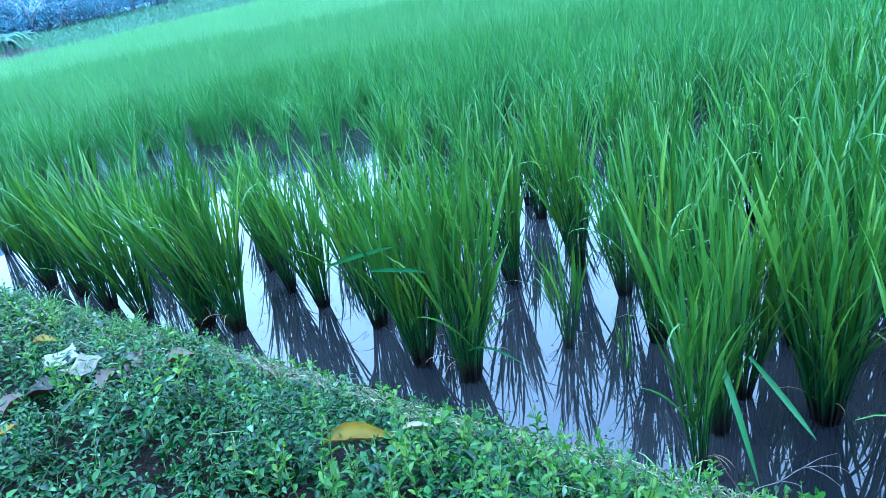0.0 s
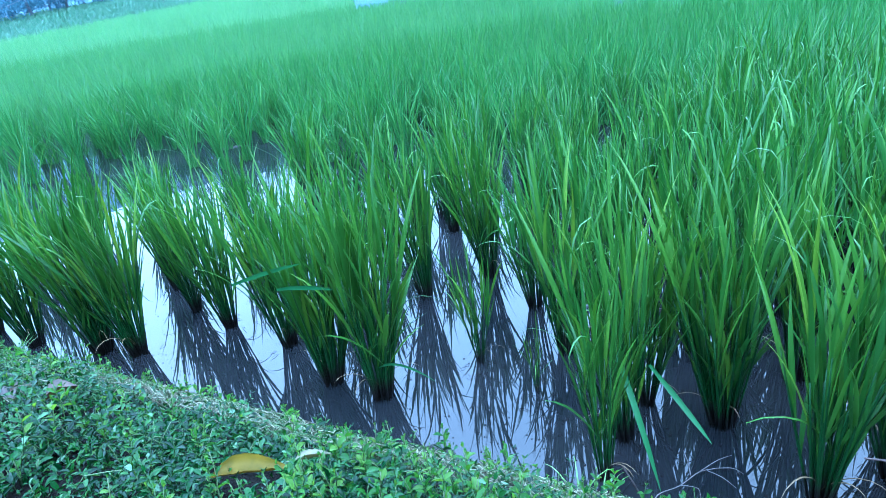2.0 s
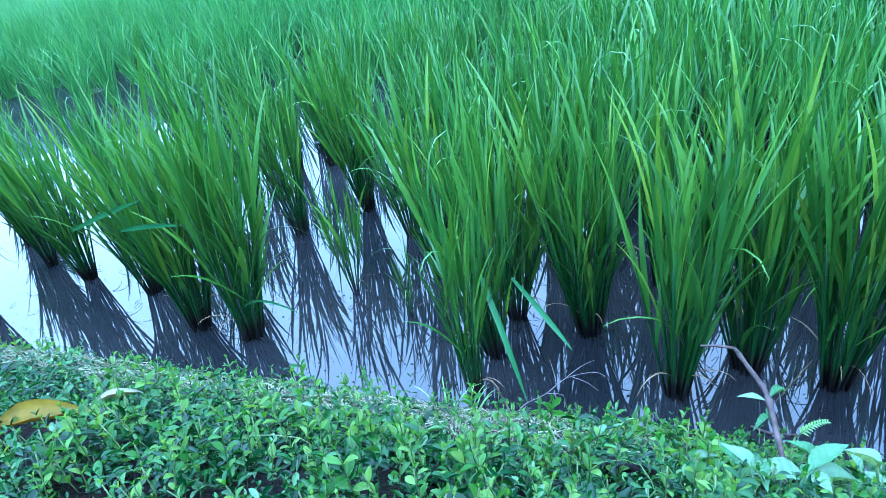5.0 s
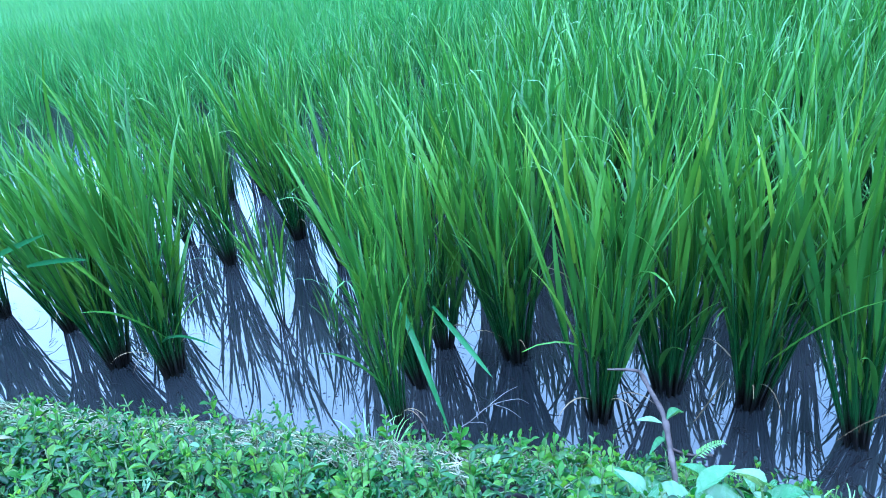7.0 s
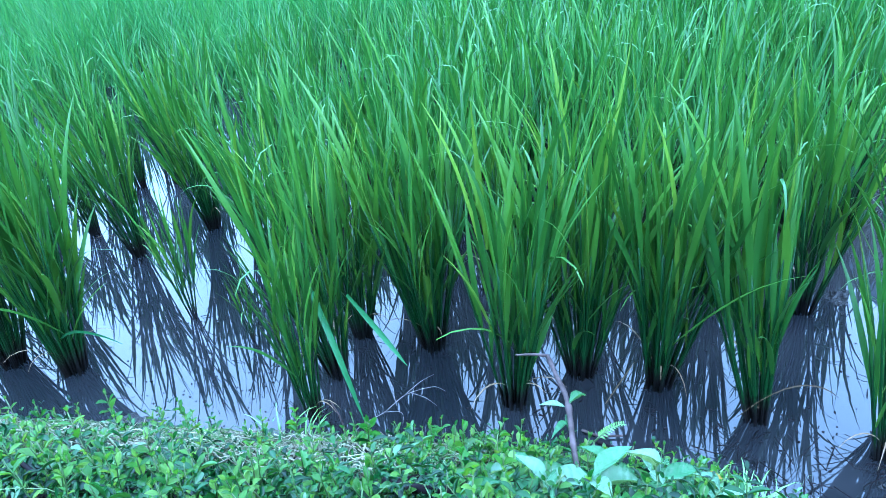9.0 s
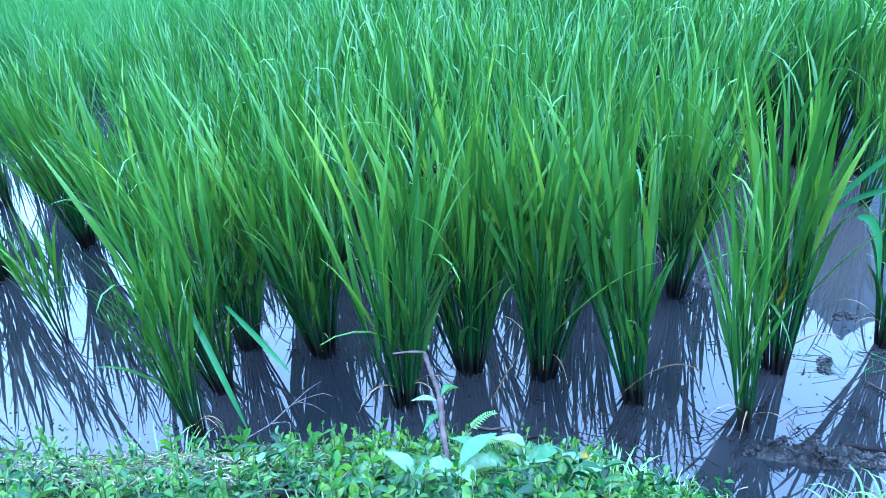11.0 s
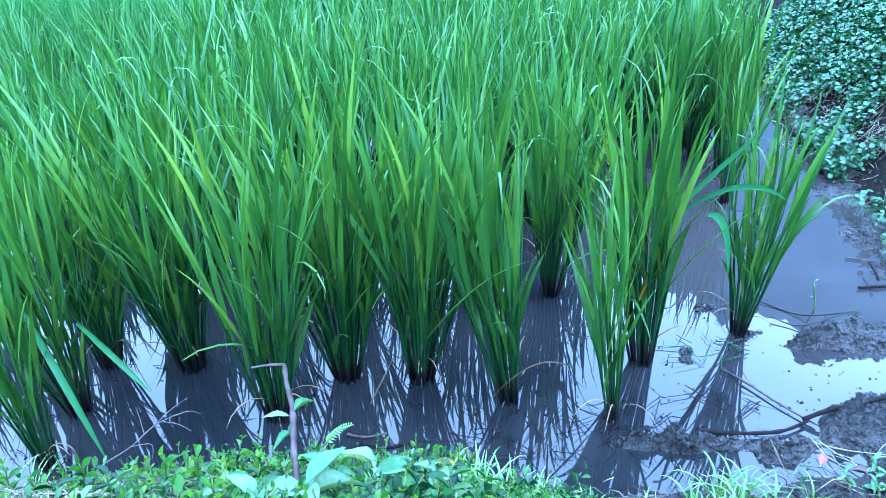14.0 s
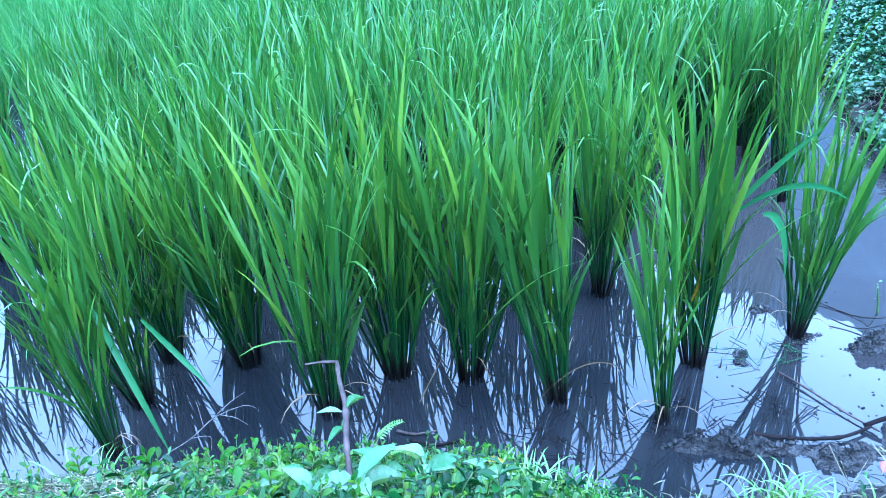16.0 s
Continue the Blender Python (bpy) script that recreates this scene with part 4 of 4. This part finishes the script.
for pts in ([(0.725, 1.193, 0.055), (0.775, 1.20, 0.07), (0.812, 1.196, 0.08)], [(0.745, 1.19, 0.057), (0.765, 1.155, 0.06), (0.778, 1.12, 0.055)], [(0.768, 1.187, 0.06), (0.80, 1.17, 0.065), (0.815, 1.15, 0.06)],
            [(0.70, 1.182, 0.055), (0.708, 1.215, 0.075), (0.715, 1.249, 0.08)], [(0.665, 1.168, 0.055), (0.70, 1.15, 0.05), (0.688, 1.12, 0.04)]):
    side_twig(tw, pts, 0.0010, twig_white)
stick("stick", [(0.50, 0.97, 0.21), (0.55, 1.10, 0.09), (0.576, 1.237, 0.03), (0.575, 1.30, 0.03)], 0.0028, bark_pale, "thin brown stick slanting from the bank into the water")


def ground_stick(places, radius, mat, label, lift=0.01):
    return stick("stick", [plan(a, s, max(0.0, ground_height(a, s)) + lift) for a, s in places], radius, mat, label)


ground_stick([(-0.54, 0.77), (-0.49, 0.74), (-0.44, 0.71), (-0.385, 0.68)], 0.0042, bark_dark, "short dark broken stick among the weeds", 0.045)
ground_stick([(-0.16, 1.05), (-0.10, 0.98), (-0.03, 0.88), (0.02, 0.81)], 0.0036, bark_dark, "dark bent root lying in the bank weeds", 0.045)
ground_stick([(0.02, 0.76), (0.05, 0.735), (0.09, 0.72), (0.11, 0.75)], 0.007, bark_dark, "knobbly brown root stub among the weeds", 0.05)
ground_stick([(0.04, 0.74), (0.05, 0.79), (0.055, 0.83)], 0.005, bark_dark, "broken upright twig among the weeds", 0.06)
ground_stick([(1.05, 1.268), (1.10, 1.252), (1.17, 1.240), (1.24, 1.240), (1.31, 1.262)], 0.0052, bark_dark, "black waterlogged branch lying on the mud", 0.012)
ground_stick([(1.30, 1.268), (1.36, 1.262), (1.45, 1.258), (1.54, 1.254), (1.66, 1.25)], 0.0055, bark_dark, "dark wet branch lying on the mud flat", 0.01)
ground_stick([(1.31, 1.05), (1.373, 1.066), (1.45, 1.07)], 0.012, bark_dark, "thick dark branch end lying in the mud", 0.012)
ground_stick([(1.205, 1.46), (1.24, 1.40), (1.28, 1.32), (1.325, 1.25)], 0.0030, bark_pale, "thin pale reed stalk lying across the puddle", 0.008)
ground_stick([(1.289, 1.199), (1.32, 1.15), (1.351, 1.101)], 0.0016, straw, "dry straw lying on the mud", 0.012)
ground_stick([(1.436, 1.756), (1.53, 1.652), (1.617, 1.557)], 0.0025, rice_stem, "fallen green reed stalk in the shallow water", 0.008)
ground_stick([(1.776, 1.76), (1.84, 1.757), (1.897, 1.755), (1.97, 1.74)], 0.005, bark_dark, "dark twig lying in the shallow channel", 0.008)
ground_stick([(1.83, 1.76), (1.85, 1.80), (1.87, 1.86)], 0.004, bark_dark, "dark twig standing by the channel", 0.03)
ground_stick([(1.85, 1.93), (1.91, 1.90), (1.98, 1.87)], 0.0028, bark_pale, "pale twig lying on wet mud", 0.006)
ground_stick([(0.27, 1.36), (0.31, 1.345), (0.36, 1.35)], 0.0035, bark_pale, "brown broken reed piece lying in the shallows", 0.006)
ground_stick([(0.66, 1.10), (0.68, 1.17), (0.70, 1.24)], 0.0022, bark_dark, "thin dark twig standing up from the mud edge", 0.04)
ground_stick([(1.44, 1.65), (1.50, 1.60), (1.62, 1.57)], 0.0022, rice_stem, "fallen green reed stalk lying by the mud", 0.012)
ground_stick([(1.25, 1.22), (1.33, 1.17), (1.42, 1.13)], 0.0016, straw, "dry straw lying on the wet mud", 0.014)
ground_stick([(0.30, 1.33), (0.36, 1.31), (0.42, 1.32)], 0.004, bark_dark, "short dark stick afloat by the bank", 0.004)


def fallen_leaf(name, x, y, z, length, width, az, tilt, mat, label, curl=0.25, face=0.0):
    """One fallen leaf with a midrib, curled edges and a stalk."""
    st = (0.06, 0.15, 0.3, 0.45, 0.6, 0.75, 0.88)
    v, f = leaf_template(st, (0.35, 0.65, 0.92, 1.0, 0.9, 0.65, 0.35), curl, 0.12)
    rr = random.Random(int(1000 * x) + 7)
    v[:, 2] += np.array([rr.uniform(-0.03, 0.03) for _ in v])
    ob = mesh_object(name, (v * (length, width / 2, length * 0.8)).tolist(), f, mat)
    ob.matrix_world = Matrix.Translation((x, y, z)) @ Matrix.Rotation(az, 4, "Z") @ Matrix.Rotation(tilt, 4, "Y") @ Matrix.Rotation(face, 4, "X")
    sv, sf = tube([(0.002, 0, 0.001), (-0.15 * length, 0, 0.004)], [0.0012, 0.0009], 5)
    mesh_object("leaf_stalk", sv, sf, straw, ob)
    return tagged(ob, label, "leaf", "fallen leaves")


# a long yellow leaf whose tip has dried to a pale curl
fallen_leaf("fallen_leaf", -0.243, 0.862, 0.622, 0.120, 0.032, 0.10, 0.14, yellow_leaf, "long yellow fallen leaf with brown spots on the weeds", 0.3, 0.3)
fallen_leaf("fallen_leaf", -0.124, 0.876, 0.606, 0.065, 0.012, 0.35, 0.22, straw, "curled dry tip of a fallen leaf")
fallen_leaf("fallen_leaf", -0.97, 1.39, 0.632, 0.06, 0.03, 0.1, 0.05, yellow_leaf, "orange-yellow fallen leaf on the bank weeds")
fallen_leaf("fallen_leaf", -0.81, 0.96, 0.665, 0.07, 0.04, 1.3, 0.1, yellow_leaf, "withered orange leaf on the weeds")
for k, (x, y, z, az) in enumerate([(-0.70, 1.13, 0.630, 1.2), (-0.66, 1.16, 0.620, 2.4), (-0.84, 1.13, 0.635, 0.2), (-0.80, 1.17, 0.630, 2.9), (-0.87, 1.09, 0.635, 1.0), (-0.62, 1.25, 0.590, 0.3), (-0.68, 1.25, 0.600, 1.9)]):
    fallen_leaf("fallen_leaf", x, y, z, 0.06, 0.036, az, -0.2, brown_leaf, "crumpled dry brown leaf on the bank weeds", 0.5)
p = plan(1.252, 1.124, 0.04)
fallen_leaf("fallen_leaf", p.x - 0.02, p.y, p.z, 0.045, 0.02, 0.2, 0.0, red_leaf, "reddish fallen leaf on the mud")
p = plan(1.312, 1.074, 0.045)
fallen_leaf("fallen_leaf", p.x, p.y, p.z, 0.03, 0.018, 1.8, 0.0, brown_leaf, "curled brown leaf on the mud", 0.6)
fallen_leaf("fallen_leaf", 0.93, 0.495, 0.325, 0.028, 0.013, -0.6, 0.1, yellow_leaf, "yellowed leaf caught in the grass")
fallen_leaf("fallen_leaf", 1.0, 0.47, 0.22, 0.04, 0.025, 0.4, 0.1, red_leaf, "pale reddish leaf in the grass")


def paper_scrap(x, y, z, size, az, seed, label, mat=None):
    """A crumpled flat scrap with folds and some thickness."""
    r = random.Random(seed)
    n = 7
    top = [(size * (i / (n - 1) - 0.5) + r.uniform(-0.003, 0.003), 0.7 * size * (j / (n - 1) - 0.5) + r.uniform(-0.003, 0.003), 0.012 * abs(i - 3) / 3 + r.uniform(0, 0.005)) for j in range(n) for i in range(n)]
    verts = top + [(vx, vy, vz - 0.002) for vx, vy, vz in top]
    faces = [(j * n + i, j * n + i + 1, (j + 1) * n + i + 1, (j + 1) * n + i) for j in range(n - 1) for i in range(n - 1)]
    faces += [tuple(49 + q for q in reversed(fc)) for fc in faces]
    rim = [i for i in range(n)] + [j * n + n - 1 for j in range(1, n)] + [(n - 1) * n + i for i in range(n - 2, -1, -1)] + [j * n for j in range(n - 2, 0, -1)]
    faces += [(rim[k], rim[k - 1], 49 + rim[k - 1], 49 + rim[k]) for k in range(len(rim))]
    ob = mesh_object("paper_scrap", verts, faces, mat or paper, soft=False)
    ob.matrix_world = Matrix.Translation((x, y, z)) @ Matrix.Rotation(az, 4, "Z") @ Matrix.Rotation(0.3, 4, "X")
    tagged(ob, label, "litter")


paper_scrap(-0.80, 1.215, 0.668, 0.058, 0.5, 1, "crumpled whitish paper scrap on the bank weeds")
paper_scrap(-0.745, 1.17, 0.660, 0.066, 1.4, 2, "crumpled beige scrap of cardboard on the bank weeds", cardboard)


# ---- floating bits on the water ----
def floating_bits():
    r = random.Random(77)
    bits = Soup()
    for k in range(900):
        a, s = r.uniform(-2.6, 1.9), r.choice((r.gauss(1.35, 0.08), r.uniform(1.3, 1.8)))
        if s < 1.27:
            continue
        p = plan(a, s, 0.001)
        m = Matrix.Translation(p) @ Matrix.Rotation(r.uniform(0, 6.3), 4, "Z")
        bits.add(ROUND, m, r.uniform(0.003, 0.009), r.uniform(0.002, 0.006))
    for h in HILLS:
        for k in range(8):
            az = r.uniform(0, 6.283)
            p = plan(h[0], h[1]) + Vector((math.cos(az), math.sin(az), 0)) * r.uniform(0.02, 0.10)
            q = p + Vector((r.uniform(-0.035, 0.035), r.uniform(-0.035, 0.035), r.uniform(0, 0.012)))
            bits.strip([p + Vector((0, 0, 0.001)), (p + q) / 2 + Vector((0, 0, 0.004)), q], 0.0018, 0)
    tagged(bits.build("floating_debris", bark_dark), "dark plant debris afloat round the rice clumps", "debris", kind="stuff")


floating_bits()


def mud_clods():
    """Crumbs of mud thrown up on the heaps and the flat."""
    r = random.Random(41)
    verts, faces = [], []
    octa = [(1, 0, 0), (0, 1, 0), (-1, 0, 0), (0, -1, 0), (0, 0, 0.8), (0, 0, -0.5)]
    tris = [(0, 1, 4), (1, 2, 4), (2, 3, 4), (3, 0, 4), (1, 0, 5), (2, 1, 5), (3, 2, 5), (0, 3, 5)]
    made = 0
    while made < 7000:
        if r.random() < 0.6:
            h = r.choice(MUD_HEAPS[:17])
            a, s = r.gauss(h[0], h[2] * 0.65), r.gauss(h[1], h[3] * 0.65)
        else:
            a, s = r.uniform(0.55, 1.8), r.uniform(0.9, 1.24)
        z = ground_height(a, s)
        made += 1
        if z < -0.008:
            continue
        p, size, n0 = plan(a, s, z), r.uniform(0.0018, 0.0055) * (2.1 if r.random() < 0.12 else 1), len(verts)
        verts += [(p.x + size * (x + r.uniform(-0.3, 0.3)), p.y + size * (y + r.uniform(-0.3, 0.3)), p.z + size * (q + r.uniform(-0.2, 0.2))) for x, y, q in octa]
        faces += [tuple(n0 + i for i in t) for t in tris]
    tagged(mesh_object("mud_clods", verts, faces, mud), "crumbly wet mud clods on the mud flat", "mud", kind="stuff")


mud_clods()


# ---- side bund with creeping round leaves ----
def vine_cover():
    r = random.Random(55)
    leaves, stems = Soup(), Soup()
    for k in range(42000):
        s = r.uniform(1.85, 4.6)
        a = 2.08 + 0.33 * (s - 2.4) + abs(r.gauss(0.0, 0.75)) + 0.03
        bare = noise.noise(Vector((a * 1.9, s * 1.9, 3)))
        if (bare < -0.02 and s < 2.75 and a < 3.0) or (s < 2.35 and r.random() < 0.8):
            continue
        if ((a - 2.5) / 0.26) ** 2 + ((s - 2.55) / 0.2) ** 2 < r.uniform(0.4, 1.3) or ((a - 2.42) / 0.1) ** 2 + ((s - 3.05) / 0.16) ** 2 < r.uniform(0.5, 1.3):
            continue
        z = ground_height(a, s)
        p = plan(a, s, z + r.uniform(0.015, 0.085))
        ln = r.uniform(0.011, 0.026)
        m = Matrix.Translation(p) @ Matrix.Rotation(r.uniform(0, 6.283), 4, "Z") @ Matrix.Rotation(r.uniform(-0.9, 0.7), 4, "Y") @ Matrix.Rotation(r.uniform(-0.7, 0.7), 4, "X")
        leaves.add(ROUND, m, ln, ln * r.uniform(0.85, 1.1))
        if k % 9 == 0:
            stems.strip([plan(a, s, z), p], 0.002, 0)
    tagged(leaves.build("vine_cover", vine_leaf), "creeping vine with round green leaves over the side bank", "vine", kind="stuff")
    tagged(stems.build("vine_stalks", weed_stem), "thin stalks of the creeping vine", "vine", kind="stuff")


vine_cover()


# ---- far edge: grass strip and trees ----
def far_strip():
    r = random.Random(91)
    verts, faces = [], []
    for k in range(40000):
        y = r.uniform(14, 62)
        x = -14 + 0.3 * (y - 25) - abs(r.gauss(0, 5.0))
        a, s = x * UX + y * UY, x * NX + y * NY
        z = ground_height(a, s)
        h, w, az, lean = r.uniform(0.08, 0.22), r.uniform(0.03, 0.09), r.uniform(0, 3.14), r.uniform(-0.15, 0.15)
        n0 = len(verts)
        verts += [(x - w * math.cos(az), y - w * math.sin(az), z - 0.02), (x + w * math.cos(az), y + w * math.sin(az), z - 0.02), (x + lean, y + lean, z + h)]
        faces.append((n0, n0 + 1, n0 + 2))
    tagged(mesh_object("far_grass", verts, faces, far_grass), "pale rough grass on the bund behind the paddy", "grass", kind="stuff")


far_strip()


def dry_stubble():
    """The bleached strip of cut stalks along the near end of the far bund."""
    r = random.Random(92)
    verts, faces = [], []
    for k in range(7000):
        y = r.uniform(18, 28)
        x = -14 + 0.3 * (y - 25) - r.uniform(0.1, 1.5)
        a, s = x * UX + y * UY, x * NX + y * NY
        z, h, w, az, lean = ground_height(a, s), r.uniform(0.08, 0.3), r.uniform(0.01, 0.03), r.uniform(0, 3.14), r.uniform(-0.12, 0.12)
        n0 = len(verts)
        verts += [(x - w * math.cos(az), y - w * math.sin(az), z - 0.02), (x + w * math.cos(az), y + w * math.sin(az), z - 0.02), (x + lean, y + lean, z + h)]
        faces.append((n0, n0 + 1, n0 + 2))
    bleached = leafy("bleached_stubble", [(0.0, (0.10, 0.11, 0.10)), (1.0, (0.17, 0.17, 0.155))], rough=0.8, glow=0.1)
    tagged(mesh_object("dry_stubble", verts, faces, bleached), "bleached dry stubble along the far bund", "stubble", kind="stuff")


dry_stubble()


def tree(x, y, height, spread_r, seed, label, low=0.35, leaf=1.0):
    """A tapered trunk with limbs and a crown of many leaf clumps with gaps."""
    r = random.Random(seed)
    base = Vector((x, y, ground_height(x * UX + y * UY, x * NX + y * NY) - 0.1))
    root = new("tree")
    root.matrix_world = Matrix.Translation(base)
    tops = []
    v, f = [], []

    def limb(p, q, r0, r1):
        mid = (p + q) / 2 + Vector((r.uniform(-1, 1), r.uniform(-1, 1), 0)) * (q - p).length * 0.08
        tv, tf = tube([p, mid, q], [r0, (r0 + r1) / 2, r1], 6)
        n0 = len(v)
        v.extend(tv)
        f.extend(tuple(n0 + i for i in face) for face in tf)

    top = Vector((r.uniform(-0.3, 0.3), r.uniform(-0.3, 0.3), height * 0.55))
    limb(Vector((0, 0, 0)), top, height * 0.028, height * 0.016)
    for k in range(8):
        az, up = k * 0.9 + r.uniform(-0.3, 0.3), r.uniform(0.3, 1.0)
        start = top * r.uniform(low, 1.0)
        end = start + Vector((math.cos(az) * spread_r * r.uniform(0.5, 0.95), math.sin(az) * spread_r * r.uniform(0.5, 0.95), height * 0.38 * up))
        limb(start, end, height * 0.011, height * 0.004)
        tops.append((start, end))
    mesh_object("trunk", v, f, bark_tree_hazed, root)
    crown = Soup()
    for start, end in tops:
        for k in range(7):
            c = start.lerp(end, r.uniform(0.35, 1.1)) + Vector((r.gauss(0, 1), r.gauss(0, 1), r.gauss(0, 0.8))) * spread_r * 0.16
            if low < 0.1:
                c.z *= r.uniform(0.3, 1.0)
            rad = spread_r * r.uniform(0.12, 0.26)
            for q in range(22 if leaf > 0.5 else 46):
                d = Vector((r.gauss(0, 1), r.gauss(0, 1), r.gauss(0, 0.8))).normalized() * rad * r.uniform(0.5, 1.05)
                m = Matrix.Translation(c + d) @ Matrix.Rotation(r.uniform(0, 6.283), 4, "Z") @ Matrix.Rotation(r.uniform(-1.2, 1.2), 4, "Y")
                ln = r.uniform(0.3, 0.55) * leaf
                crown.add(ROUND, m, ln, ln * 0.6)
    ob = crown.build("crown", tree_leaf_hazed)
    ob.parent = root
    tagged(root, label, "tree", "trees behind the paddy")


for k, (x, y, h, w) in enumerate([(-34, 53, 9, 3.6), (-29.5, 56, 9, 3.6), (-26, 62, 9, 3.8), (-40, 57, 10, 4), (-31, 66, 11, 4.2)]):
    tree(x, y, h, w, 900 + k, "tree in the row behind the paddy, tinted blue for haze", 0.2, 0.45)
for k in range(22):
    deg = -36 + 1.15 * k
    y = 21.5 / (0.3 - math.tan(radians(deg))) * (1.40 + 0.08 * (k % 2))
    tree(math.tan(radians(deg)) * y, y, 3.0 + 0.5 * (k % 3), 1.9, 930 + k, "low bushy tree at the far field edge, tinted for haze", 0.05, 0.24)


def palm_clump(x, y, seed):
    """A clump of arching feather fronds."""
    r = random.Random(seed)
    base = Vector((x, y, ground_height(x * UX + y * UY, x * NX + y * NY) - 0.05))
    root = new("palm_clump")
    root.matrix_world = Matrix.Translation(base) @ Matrix.Scale(0.62, 4)
    tv, tf = tube([Vector((0, 0, 0)), Vector((0.05, 0, 0.5)), Vector((0, 0.05, 1.0))], [0.16, 0.13, 0.1], 8)
    mesh_object("trunk", tv, tf, bark_tree_hazed, root)
    for k in range(16):
        az, reach, up = k * 2.4, r.uniform(1.0, 1.6), r.uniform(0.6, 1.5)
        frond = Soup()
        for q in range(15):
            t = q / 14
            p = Vector((math.cos(az) * reach * t, math.sin(az) * reach * t, 1.0 + up * t - 1.3 * t * t))
            for side in (-1, 1):
                m = Matrix.Translation(p) @ Matrix.Rotation(az + side * 0.9, 4, "Z") @ Matrix.Rotation(0.35, 4, "Y")
                frond.add(OVAL, m, 0.5 * (1 - 0.5 * t), 0.07)
        ob = frond.build("frond", palm_leaf_hazed)
        ob.parent = root
    tagged(root, "palm-like clump with arching fronds, green paled for haze", "palm", "palm clumps behind the paddy")


palm_clump(-14.7, 26.8, 1)
palm_clump(-15.5, 27.2, 2)
palm_clump(-15.0, 27.9, 3)


def wooded_hill():
    """Dim wooded slopes, higher and nearer to the right; the unseen rear is added."""
    verts, faces = [], []
    n, m = 220, 16
    for j in range(m):
        for i in range(n):
            deg = -125 + 360 * i / (n - 1)
            # behind the standpoint the ring only serves to block low sky light
            near = smooth(25, 70, deg) * (1 - 0.25 * smooth(120, 180, deg)) + 0.75 * smooth(-95, -125, deg)
            d = (85 - 55 * near) * (1 + 0.055 * j)
            top = math.tan(radians(14.0 + 17.0 * near)) * (85 - 55 * near) * 1.82
            t = j / (m - 1)
            h = 0.6 + top * t ** 0.9 + (0.04 * top + 0.8) * noise.noise(Vector((i * 0.45, j * 0.8, 2))) * (j > 0) + (0.5 + 0.02 * top) * noise.noise(Vector((i * 1.7, j * 1.9, 7))) * (j > 0)
            verts.append((math.sin(radians(deg)) * d, math.cos(radians(deg)) * d, h))
    for j in range(m - 1):
        for i in range(n - 1):
            faces.append((j * n + i, j * n + i + 1, (j + 1) * n + i + 1, (j + 1) * n + i))
    tagged(mesh_object("backdrop", verts, faces, hill_wood_hazed), "wooded slopes, tinted blue for haze, with an added unseen rear", "hill", kind="structure")


wooded_hill()
